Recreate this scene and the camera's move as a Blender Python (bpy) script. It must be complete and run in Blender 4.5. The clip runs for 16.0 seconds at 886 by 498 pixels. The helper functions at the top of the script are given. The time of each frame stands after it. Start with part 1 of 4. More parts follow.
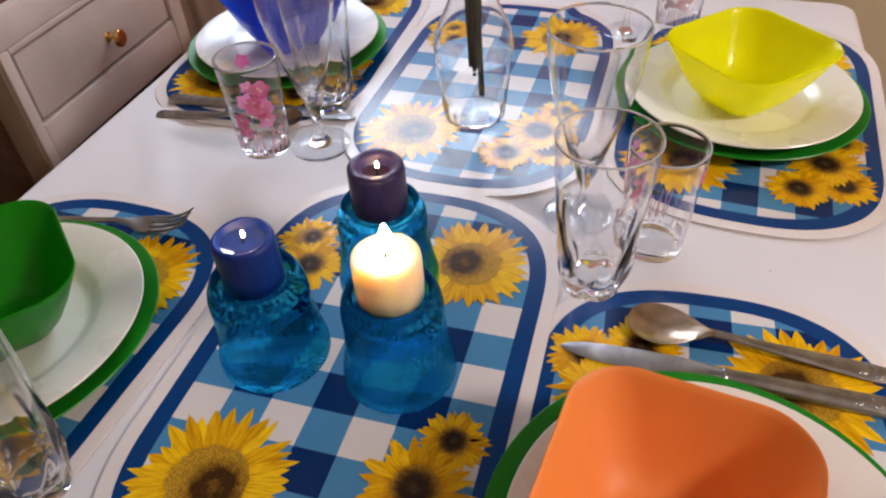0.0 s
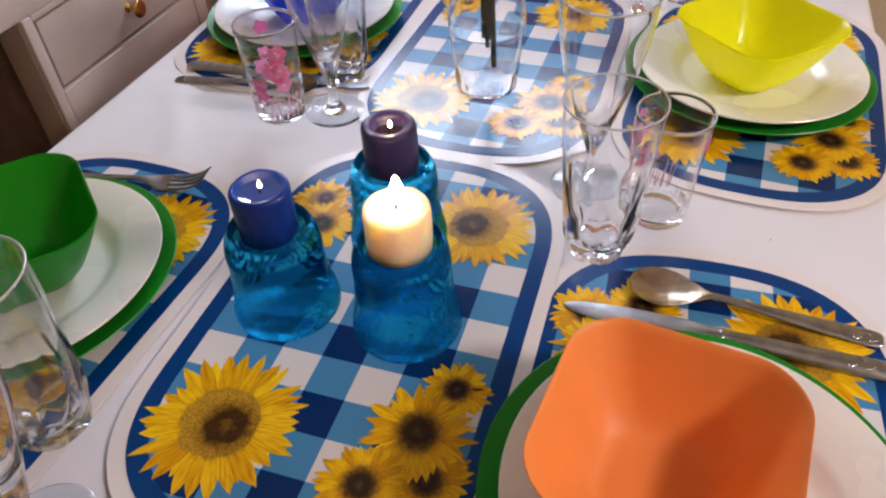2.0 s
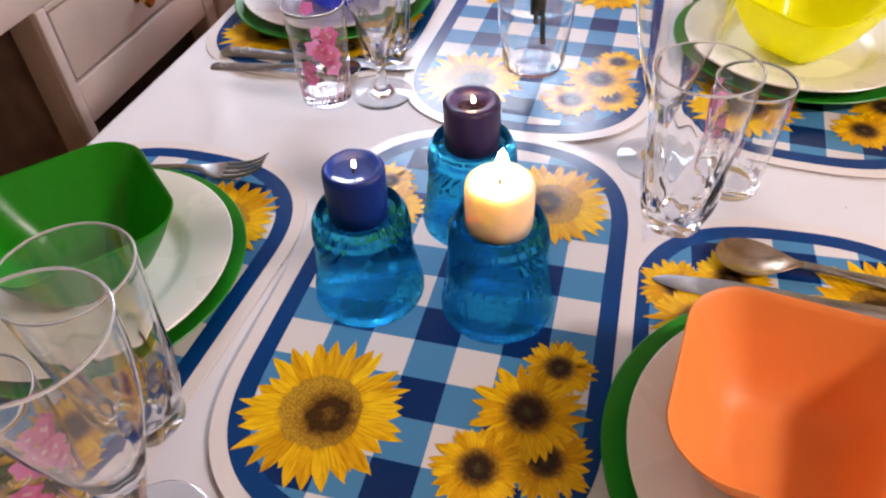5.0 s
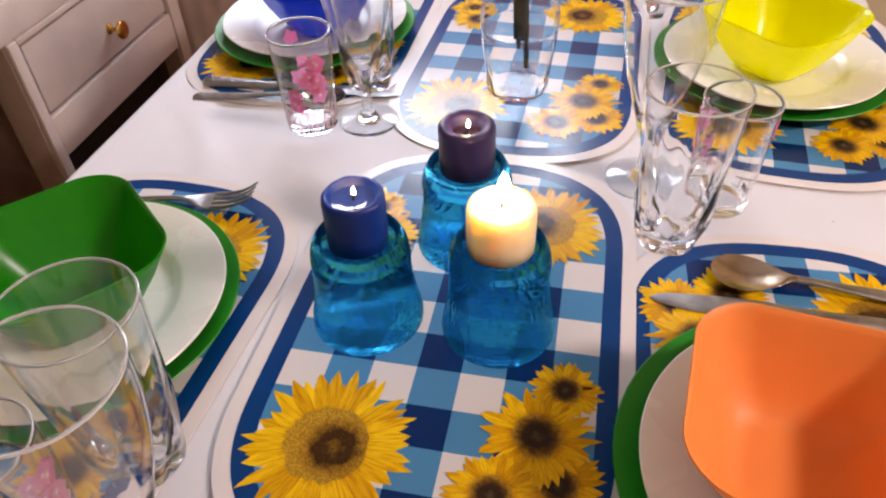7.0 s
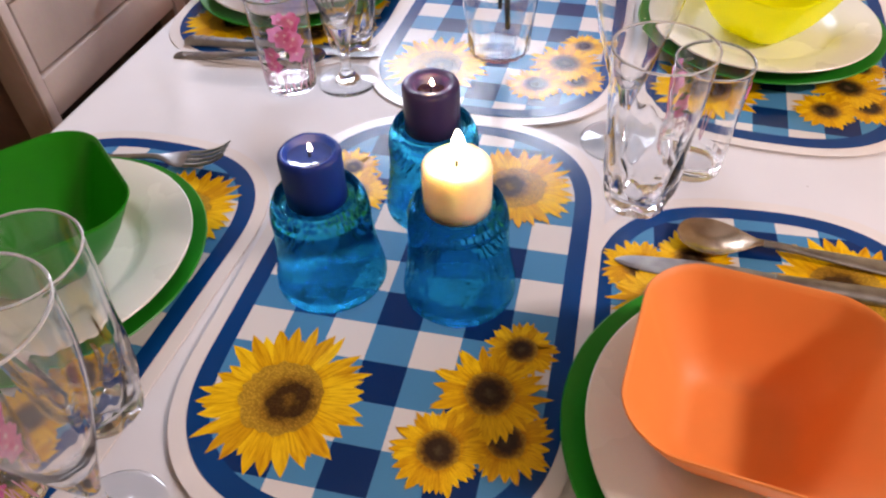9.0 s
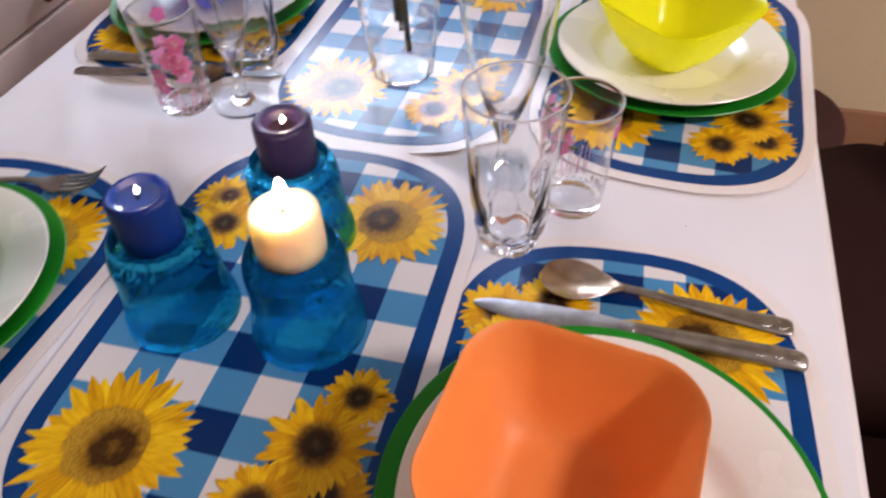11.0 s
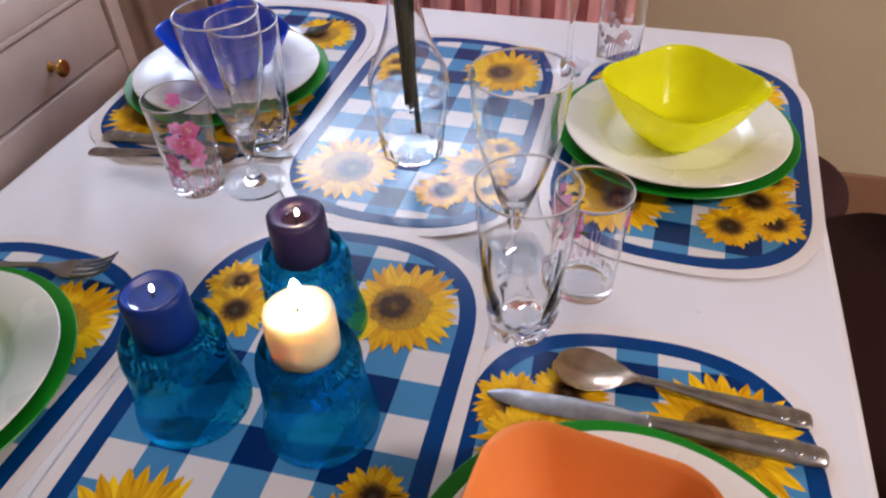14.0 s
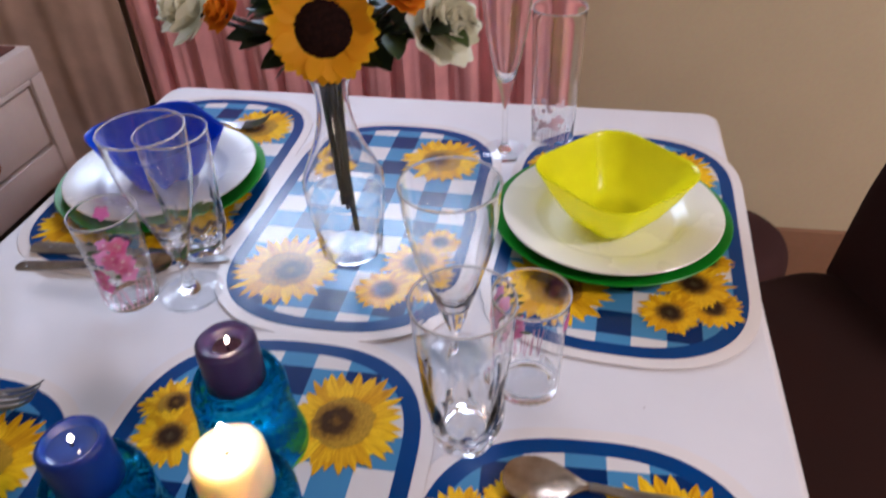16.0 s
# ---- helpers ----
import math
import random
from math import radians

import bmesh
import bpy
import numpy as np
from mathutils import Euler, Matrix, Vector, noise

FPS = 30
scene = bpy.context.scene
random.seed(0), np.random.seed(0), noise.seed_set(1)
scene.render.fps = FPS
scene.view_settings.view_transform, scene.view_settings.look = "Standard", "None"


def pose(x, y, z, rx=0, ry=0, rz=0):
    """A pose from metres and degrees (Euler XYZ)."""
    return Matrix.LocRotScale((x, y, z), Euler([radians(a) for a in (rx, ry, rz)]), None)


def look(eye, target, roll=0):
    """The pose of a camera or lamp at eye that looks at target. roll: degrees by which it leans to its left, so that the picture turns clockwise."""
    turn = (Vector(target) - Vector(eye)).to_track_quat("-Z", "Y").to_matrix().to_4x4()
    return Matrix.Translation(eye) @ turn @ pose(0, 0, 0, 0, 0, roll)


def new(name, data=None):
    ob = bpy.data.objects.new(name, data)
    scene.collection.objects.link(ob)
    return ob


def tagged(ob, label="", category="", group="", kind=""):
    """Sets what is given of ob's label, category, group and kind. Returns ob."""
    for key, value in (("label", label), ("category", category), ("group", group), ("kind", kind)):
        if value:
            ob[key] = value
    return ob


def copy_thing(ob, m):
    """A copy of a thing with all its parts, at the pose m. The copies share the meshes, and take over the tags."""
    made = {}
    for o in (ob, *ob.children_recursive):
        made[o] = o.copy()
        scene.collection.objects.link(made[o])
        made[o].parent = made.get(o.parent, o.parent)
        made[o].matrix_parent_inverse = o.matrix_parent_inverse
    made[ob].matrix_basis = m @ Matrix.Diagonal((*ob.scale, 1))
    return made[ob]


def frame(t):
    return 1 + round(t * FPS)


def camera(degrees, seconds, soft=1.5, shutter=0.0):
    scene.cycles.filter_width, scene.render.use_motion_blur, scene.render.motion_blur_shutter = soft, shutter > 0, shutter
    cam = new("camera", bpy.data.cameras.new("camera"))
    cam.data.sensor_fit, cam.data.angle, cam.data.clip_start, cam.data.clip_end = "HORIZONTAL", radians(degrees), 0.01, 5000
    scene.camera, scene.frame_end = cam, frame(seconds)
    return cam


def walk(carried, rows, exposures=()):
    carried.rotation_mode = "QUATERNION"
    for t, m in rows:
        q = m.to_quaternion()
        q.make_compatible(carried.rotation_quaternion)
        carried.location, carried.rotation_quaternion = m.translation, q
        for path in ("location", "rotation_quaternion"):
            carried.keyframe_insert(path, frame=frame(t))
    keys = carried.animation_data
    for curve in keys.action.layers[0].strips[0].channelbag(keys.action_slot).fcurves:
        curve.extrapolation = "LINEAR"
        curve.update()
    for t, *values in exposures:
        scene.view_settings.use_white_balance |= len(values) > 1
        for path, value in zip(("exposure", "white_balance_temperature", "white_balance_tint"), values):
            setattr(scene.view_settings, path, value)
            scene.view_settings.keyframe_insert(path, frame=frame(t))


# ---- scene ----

LENS = 63.25
cam = camera(LENS, 16.0, soft=2.2, shutter=0.6)
# seconds, eye x y z in metres, yaw to the left, pitch up, roll
ROWS = [
    (0.0, 0.1794, -0.3020, 1.1924, 18.13, -42.62, -3.48),
    (0.5, 0.1809, -0.3063, 1.1932, 17.95, -42.28, -2.51),
    (1.0, 0.1837, -0.3107, 1.1937, 17.91, -42.24, -2.49),
    (1.5, 0.1860, -0.3172, 1.1901, 18.59, -42.99, -2.78),
    (2.0, 0.1884, -0.3307, 1.1867, 19.20, -43.41, -2.76),
    (2.5, 0.1890, -0.3375, 1.1851, 19.78, -43.10, -2.69),
    (3.0, 0.1840, -0.3440, 1.1810, 20.58, -43.31, -2.45),
    (3.5, 0.1704, -0.3494, 1.1779, 20.55, -43.94, -2.31),
    (4.0, 0.1457, -0.3505, 1.1729, 19.46, -44.66, -2.59),
    (6.5, 0.0774, -0.3562, 1.1742, 13.46, -42.65, -2.45),
    (7.0, 0.0811, -0.3547, 1.1721, 13.13, -42.30, -2.29),
    (7.5, 0.0860, -0.3544, 1.1726, 13.15, -41.98, -2.40),
    (8.0, 0.0953, -0.3524, 1.1719, 13.39, -42.41, -2.36),
    (8.5, 0.1098, -0.3551, 1.1679, 14.41, -43.26, -3.05),
    (8.7, 0.1125, -0.3545, 1.1657, 14.42, -44.05, -2.82),
    (10.8, 0.2202, -0.3000, 1.1783, 16.55, -45.83, -1.79),
    (11.0, 0.2240, -0.2903, 1.1816, 15.16, -45.48, -1.85),
    (11.5, 0.2240, -0.2716, 1.1876, 13.13, -44.72, -1.62),
    (12.0, 0.2161, -0.2681, 1.1916, 13.95, -44.11, -1.93),
    (12.5, 0.2082, -0.2738, 1.1904, 13.74, -43.78, -0.99),
    (13.0, 0.2060, -0.2782, 1.1917, 14.43, -43.37, -1.32),
    (13.5, 0.2066, -0.2753, 1.1968, 15.72, -42.77, -2.08),
    (14.0, 0.2117, -0.2717, 1.2037, 15.22, -41.41, -2.07),
    (14.5, 0.2125, -0.2621, 1.2096, 13.79, -40.51, -1.63),
    (15.0, 0.2164, -0.2596, 1.2125, 13.71, -39.70, -2.28),
    (15.5, 0.2244, -0.2475, 1.2196, 13.26, -39.43, -3.18),
    (16.0, 0.2236, -0.2336, 1.2332, 10.85, -37.25, -2.50),
]
walk(cam, [(t, pose(x, y, z, 90 + pitch, 0, yaw) @ pose(0, 0, 0, 0, 0, roll)) for t, x, y, z, yaw, pitch, roll in ROWS],
     exposures=[(0.0, -0.05, 6600, 15), (2.5, 0.03, 6400, 17), (4.0, 0.27, 6500, 19), (6.5, 0.29, 6900, 20), (8.5, 0.26, 6800, 20), (11.0, 0.12, 6350, 19), (12.5, -0.03, 6150, 18), (14.0, -0.09, 6200, 18), (16.0, -0.15, 5950, 18)])

# ---- light ----
world = bpy.data.worlds.new("world")
scene.world = world
world.use_nodes = True
world.node_tree.nodes["Background"].inputs[0].default_value = (0.9, 0.92, 1.0, 1)
world.node_tree.nodes["Background"].inputs[1].default_value = 0.05
scene.cycles.caustics_refractive = False  # the glasses pass their light straight on instead


def area_lamp(name, place, target, w, h, watts, colour, disk=False):
    data = bpy.data.lights.new(name, "AREA")
    data.shape, data.size, data.size_y = ("DISK" if disk else "RECTANGLE"), w, h
    data.energy, data.color = watts, colour
    ob = new(name, data)
    ob.matrix_world = look(place, target)
    return ob


def point_lamp(name, place, watts, colour, radius):
    data = bpy.data.lights.new(name, "POINT")
    data.energy, data.color, data.shadow_soft_size = watts, colour, radius
    ob = new(name, data)
    ob.location = place
    return ob


# key light from the right, placed by the shadows; its source is unseen
area_lamp("added_key_light", (1.90, -0.25, 2.23), (1.90, -0.25, 0.0), 0.42, 0.42, 40.0, (1.0, 0.89, 0.83), True)
area_lamp("window_light", (-0.425, 1.30, 1.40), (-0.425, 0.0, 1.25), 0.98, 0.35, 23.0, (0.70, 0.84, 1.0))

# ---- materials ----


def material(name):
    m = bpy.data.materials.new(name)
    m.use_nodes = True
    t = m.node_tree
    return m, t.nodes, t.links, t.nodes["Principled BSDF"]


def setv(node, **kw):
    for k, v in kw.items():
        node.inputs[k.replace("_", " ")].default_value = v


def ramp(nodes, stops):
    r = nodes.new("ShaderNodeValToRGB")
    e = r.color_ramp.elements
    while len(e) < len(stops):
        e.new(0.5)
    for k, (p, c) in enumerate(stops):
        e[k].position, e[k].color = p, (*c, 1)
    return r


def noise_tex(nodes, links, scale, detail=4.0, coord="Object"):
    tc = nodes.new("ShaderNodeTexCoord")
    n = nodes.new("ShaderNodeTexNoise")
    n.inputs["Scale"].default_value, n.inputs["Detail"].default_value = scale, detail
    links.new(tc.outputs[coord], n.inputs["Vector"])
    return n


def bump(nodes, links, height, shader, strength, distance=0.001):
    b = nodes.new("ShaderNodeBump")
    b.inputs["Strength"].default_value, b.inputs["Distance"].default_value = strength, distance
    links.new(height, b.inputs["Height"])
    links.new(b.outputs[0], shader.inputs["Normal"])
    return b


def mix_rgb(nodes, links, fac, a, b, blend="MIX"):
    m = nodes.new("ShaderNodeMix")
    m.data_type, m.blend_type = "RGBA", blend
    for key, v in ((0, fac), (6, a), (7, b)):
        if isinstance(v, (int, float)):
            m.inputs[key].default_value = v
        elif isinstance(v, tuple):
            m.inputs[key].default_value = (*v, 1)
        else:
            links.new(v, m.inputs[key])
    return m.outputs[2]


def math_node(nodes, links, op, a, b=None):
    m = nodes.new("ShaderNodeMath")
    m.operation = op
    for k, v in enumerate((a, b)):
        if v is None:
            continue
        if isinstance(v, (int, float)):
            m.inputs[k].default_value = v
        else:
            links.new(v, m.inputs[k])
    return m.outputs[0]


def plain(name, colour, rough=0.5, spread=0.12, scale=40.0, bumps=0.05, metal=0.0, coat=0.0, fine=400.0, spec=0.5):
    """Colour with two scales of variation and fine relief."""
    m, nodes, links, sh = material(name)
    a = noise_tex(nodes, links, scale)
    b = noise_tex(nodes, links, fine, 2.0)
    lo, hi = tuple(c * (1 - spread) for c in colour), tuple(min(1, c * (1 + spread)) for c in colour)
    r = ramp(nodes, [(0.3, lo), (0.7, hi)])
    links.new(a.outputs[0], r.inputs[0])
    links.new(mix_rgb(nodes, links, 0.15, r.outputs[0], b.outputs["Color"], "SOFT_LIGHT"), sh.inputs["Base Color"])
    setv(sh, Roughness=rough, Metallic=metal)
    sh.inputs["Coat Weight"].default_value = coat
    sh.inputs["Specular IOR Level"].default_value = spec
    rr = ramp(nodes, [(0.3, (rough * 0.85,) * 3), (0.7, (min(1, rough * 1.15),) * 3)])
    links.new(a.outputs[0], rr.inputs[0])
    links.new(rr.outputs[0], sh.inputs["Roughness"])
    if bumps:
        bump(nodes, links, b.outputs[0], sh, bumps)
    return m


def plastic(name, colour, rough=0.3, translucent=0.3, clear=0.0):
    """Thin moulded plastic that lets some light through."""
    m, nodes, links, sh = material(name)
    a = noise_tex(nodes, links, 30.0)
    r = ramp(nodes, [(0.3, tuple(c * 0.95 for c in colour)), (0.7, colour)])
    links.new(a.outputs[0], r.inputs[0])
    links.new(r.outputs[0], sh.inputs["Base Color"])
    setv(sh, Roughness=rough)
    b = noise_tex(nodes, links, 500.0, 2.0)
    bump(nodes, links, b.outputs[0], sh, 0.04)
    tr = nodes.new("ShaderNodeBsdfTranslucent")
    links.new(r.outputs[0], tr.inputs[0])
    mx = nodes.new("ShaderNodeMixShader")
    mx.inputs[0].default_value = translucent
    links.new(sh.outputs[0], mx.inputs[1])
    links.new(tr.outputs[0], mx.inputs[2])
    see, mc = nodes.new("ShaderNodeBsdfTransparent"), nodes.new("ShaderNodeMixShader")
    links.new(r.outputs[0], see.inputs[0])
    mc.inputs[0].default_value = clear
    links.new(mx.outputs[0], mc.inputs[1])
    links.new(see.outputs[0], mc.inputs[2])
    links.new((mc if clear else mx).outputs[0], nodes["Material Output"].inputs["Surface"])
    return m


def glass_body(nodes, links, tint, ior, normal, haze=0.0, scatter_colour=(0.9, 0.88, 0.88), rough=0.0):
    re = nodes.new("ShaderNodeBsdfGlass")
    re.inputs["IOR"].default_value, re.inputs["Roughness"].default_value = ior, rough
    re.inputs[0].default_value = (*tint, 1)
    links.new(normal, re.inputs["Normal"])
    scatter, mx = nodes.new("ShaderNodeBsdfDiffuse"), nodes.new("ShaderNodeMixShader")  # diffuse share: paints haze into clear glass, body colour into blue
    scatter.inputs[0].default_value = (*scatter_colour, 1)
    mx.inputs[0].default_value = haze
    links.new(re.outputs[0], mx.inputs[1])
    links.new(scatter.outputs[0], mx.inputs[2])
    links.new((mx if haze else re).outputs[0], nodes["Material Output"].inputs["Surface"])


def clear_glass(name, tint=(1.0, 1.0, 1.0), wave=0.0, scale=60.0, ior=1.42, haze=0.005):
    m, nodes, links, sh = material(name)
    nodes.remove(sh)
    n = noise_tex(nodes, links, scale, 0.0)
    bp = nodes.new("ShaderNodeBump")
    bp.inputs["Strength"].default_value, bp.inputs["Distance"].default_value = wave, 0.001
    links.new(n.outputs[0], bp.inputs["Height"])
    glass_body(nodes, links, tint, ior, bp.outputs[0], haze)
    return m


def blue_glass(name, tint, wave, ior, haze=0.0, rough=0.0):
    """Turquoise glass, hammered in patches."""
    m, nodes, links, sh = material(name)
    nodes.remove(sh)
    tc = nodes.new("ShaderNodeTexCoord")
    mp = nodes.new("ShaderNodeMapping")
    mp.inputs["Scale"].default_value = (1, 1, 0.42)
    n = nodes.new("ShaderNodeTexNoise")
    n.inputs["Scale"].default_value, n.inputs["Distortion"].default_value, n.inputs["Detail"].default_value = 190.0, 1.5, 0.0
    links.new(tc.outputs["Object"], mp.inputs[0])
    links.new(mp.outputs[0], n.inputs["Vector"])
    bp = nodes.new("ShaderNodeBump")
    bp.inputs["Distance"].default_value = 0.003
    patch = noise_tex(nodes, links, 24.0, 0.0)
    pr = ramp(nodes, [(0.36, (wave * 0.35,) * 3), (0.52, (wave,) * 3)])
    links.new(patch.outputs[0], pr.inputs[0])
    sz = nodes.new("ShaderNodeSeparateXYZ")
    links.new(tc.outputs["Object"], sz.inputs[0])
    band = ramp(nodes, [(0.046, (1.0,) * 3), (0.058, (0.0,) * 3)])
    links.new(sz.outputs[2], band.inputs[0])
    links.new(math_node(nodes, links, "MULTIPLY", pr.outputs[0], band.outputs[0]), bp.inputs["Strength"])
    links.new(n.outputs[0], bp.inputs["Height"])
    glass_body(nodes, links, tint, ior, bp.outputs[0], haze, (0.003, 0.22, 0.37), rough)
    return m


def wax(name, colour, rough, radius):
    m, nodes, links, sh = material(name)
    n = noise_tex(nodes, links, 45.0)
    r = ramp(nodes, [(0.3, tuple(c * 0.85 for c in colour)), (0.7, colour)])
    links.new(n.outputs[0], r.inputs[0])
    links.new(r.outputs[0], sh.inputs["Base Color"])
    setv(sh, Roughness=rough)
    sh.inputs["Specular IOR Level"].default_value = 0.25
    sh.inputs["Subsurface Weight"].default_value = 0.8
    sh.inputs["Subsurface Radius"].default_value = radius
    sh.inputs["Subsurface Scale"].default_value = 1.0
    bump(nodes, links, n.outputs[0], sh, 0.25)
    return m


def glow(name, colour, strength):
    m, nodes, links, sh = material(name)
    setv(sh, Base_Color=(0, 0, 0, 1), Emission_Color=(*colour, 1), Emission_Strength=strength)
    return m


CHECK = 0.0326
CHECK_Y = 0.0330


def vinyl(sh, nodes, links, rough=0.22):
    """Glossy wipe-clean plastic face of the mats."""
    setv(sh, Roughness=rough)
    sh.inputs["Specular IOR Level"].default_value = 0.26
    n = noise_tex(nodes, links, 14.0, 3.0)
    bump(nodes, links, n.outputs[0], sh, 0.12, 0.002)
    return n


def gingham():
    m, nodes, links, sh = material("gingham_print")
    tc = nodes.new("ShaderNodeTexCoord")
    sp = nodes.new("ShaderNodeSeparateXYZ")
    links.new(tc.outputs["Object"], sp.inputs[0])
    odd = []
    for axis, size, shift in ((0, CHECK, 3.5 + 20), (1, CHECK_Y, 2.0 + 0.0185 / CHECK_Y + 20)):
        u = math_node(nodes, links, "ADD", math_node(nodes, links, "DIVIDE", sp.outputs[axis], size), shift)
        odd.append(math_node(nodes, links, "MODULO", math_node(nodes, links, "FLOOR", u), 2.0))
    s = math_node(nodes, links, "ADD", odd[0], odd[1])
    half = math_node(nodes, links, "MULTIPLY", s, 0.5)
    r = ramp(nodes, [(0.0, (0.70, 0.66, 0.66)), (0.25, (0.062, 0.235, 0.45)), (0.75, (0.0006, 0.022, 0.115))])
    r.color_ramp.interpolation = "CONSTANT"
    links.new(half, r.inputs[0])
    w = noise_tex(nodes, links, 900.0, 2.0)
    links.new(mix_rgb(nodes, links, 0.12, r.outputs[0], w.outputs["Color"], "SOFT_LIGHT"), sh.inputs["Base Color"])
    vinyl(sh, nodes, links)
    return m


def print_flat(name, colour, spread=0.1):
    m, nodes, links, sh = material(name)
    n = vinyl(sh, nodes, links)
    r = ramp(nodes, [(0.3, tuple(c * (1 - spread) for c in colour)), (0.7, tuple(c * (1 + spread) for c in colour))])
    links.new(n.outputs[0], r.inputs[0])
    links.new(r.outputs[0], sh.inputs["Base Color"])
    return m


def petal_print():
    m, nodes, links, sh = material("petal_print")
    geo = nodes.new("ShaderNodeNewGeometry")
    r = ramp(nodes, [(0.0, (0.68, 0.34, 0.003)), (0.45, (0.86, 0.50, 0.005)), (1.0, (0.95, 0.62, 0.009))])
    links.new(geo.outputs["Random Per Island"], r.inputs[0])
    tc = nodes.new("ShaderNodeTexCoord")
    ln = nodes.new("ShaderNodeVectorMath")
    ln.operation = "LENGTH"
    links.new(tc.outputs["Object"], ln.inputs[0])
    n = noise_tex(nodes, links, 12.0)
    d = ramp(nodes, [(0.42, (0.50, 0.26, 0.08)), (0.66, (1, 1, 1))])
    links.new(math_node(nodes, links, "ADD", math_node(nodes, links, "MULTIPLY", n.outputs[0], 0.25), ln.outputs["Value"]), d.inputs[0])
    sp = nodes.new("ShaderNodeSeparateXYZ")
    links.new(tc.outputs["Object"], sp.inputs[0])
    turn = math_node(nodes, links, "ARCTAN2", sp.outputs[1], sp.outputs[0])
    cb = nodes.new("ShaderNodeCombineXYZ")
    links.new(math_node(nodes, links, "MULTIPLY", turn, 16.0), cb.inputs[0])
    links.new(math_node(nodes, links, "MULTIPLY", ln.outputs["Value"], 2.0), cb.inputs[1])
    vein = nodes.new("ShaderNodeTexNoise")
    vein.inputs["Scale"].default_value, vein.inputs["Detail"].default_value = 1.6, 3.0
    links.new(cb.outputs[0], vein.inputs["Vector"])
    v = ramp(nodes, [(0.34, (0.62, 0.42, 0.25)), (0.56, (1, 1, 1))])
    links.new(vein.outputs[0], v.inputs[0])
    c = mix_rgb(nodes, links, 1.0, r.outputs[0], d.outputs[0], "MULTIPLY")
    links.new(mix_rgb(nodes, links, 0.75, c, v.outputs[0], "MULTIPLY"), sh.inputs["Base Color"])
    vinyl(sh, nodes, links)
    return m


def disc_print(name, dark, shift):
    m, nodes, links, sh = material(name)
    tc = nodes.new("ShaderNodeTexCoord")
    off, ln = nodes.new("ShaderNodeVectorMath"), nodes.new("ShaderNodeVectorMath")
    off.operation, ln.operation = "SUBTRACT", "LENGTH"
    off.inputs[1].default_value = shift
    links.new(tc.outputs["Object"], off.inputs[0])
    links.new(off.outputs[0], ln.inputs[0])
    n = noise_tex(nodes, links, 9.0, 6.0)
    v = nodes.new("ShaderNodeTexVoronoi")
    v.inputs["Scale"].default_value = 40.0
    links.new(tc.outputs["Object"], v.inputs["Vector"])
    k = math_node(nodes, links, "ADD", math_node(nodes, links, "MULTIPLY", n.outputs[0], 0.22), ln.outputs["Value"])
    a, b, c = dark
    r = ramp(nodes, [(0.14, a), (0.24, b), (0.33, b), (0.42, c), (0.54, (0.62, 0.36, 0.03))])
    links.new(k, r.inputs[0])
    g = ramp(nodes, [(0.1, (1.15, 1.1, 1.0)), (0.6, (0.5, 0.46, 0.42))])
    links.new(v.outputs["Distance"], g.inputs[0])
    links.new(mix_rgb(nodes, links, 0.8, r.outputs[0], g.outputs[0], "MULTIPLY"), sh.inputs["Base Color"])
    vinyl(sh, nodes, links)
    return m


def cloth():
    m, nodes, links, sh = material("white_tablecloth")
    a = noise_tex(nodes, links, 6.0, 5.0)
    r = ramp(nodes, [(0.3, (0.69, 0.665, 0.70)), (0.7, (0.76, 0.735, 0.77))])
    links.new(a.outputs[0], r.inputs[0])
    links.new(r.outputs[0], sh.inputs["Base Color"])
    setv(sh, Roughness=0.75)
    sh.inputs["Sheen Weight"].default_value = 0.2
    tc = nodes.new("ShaderNodeTexCoord")
    w1, w2 = nodes.new("ShaderNodeTexWave"), nodes.new("ShaderNodeTexWave")
    w2.bands_direction = "Y"
    for w in (w1, w2):
        w.inputs["Scale"].default_value = 420.0
        links.new(tc.outputs["Object"], w.inputs["Vector"])
    h = math_node(nodes, links, "ADD", math_node(nodes, links, "MULTIPLY", math_node(nodes, links, "ADD", w1.outputs[1], w2.outputs[1]), 0.018), a.outputs[0])
    bump(nodes, links, h, sh, 0.35, 0.004)
    return m


def steel(name="worn_steel", low=(0.29, 0.285, 0.29), high=(0.44, 0.435, 0.44), rough=0.3):
    m, nodes, links, sh = material(name)
    n = noise_tex(nodes, links, 60.0)
    r = ramp(nodes, [(0.35, low), (0.65, high)])
    links.new(n.outputs[0], r.inputs[0])
    links.new(r.outputs[0], sh.inputs["Base Color"])
    setv(sh, Metallic=1.0, Roughness=rough)
    f = noise_tex(nodes, links, 300.0)
    bump(nodes, links, f.outputs[0], sh, 0.06)
    return m


def fabric(name, colour, rough=0.9):
    return plain(name, colour, rough, 0.15, 12.0, 0.3, fine=700.0, spec=0.12)


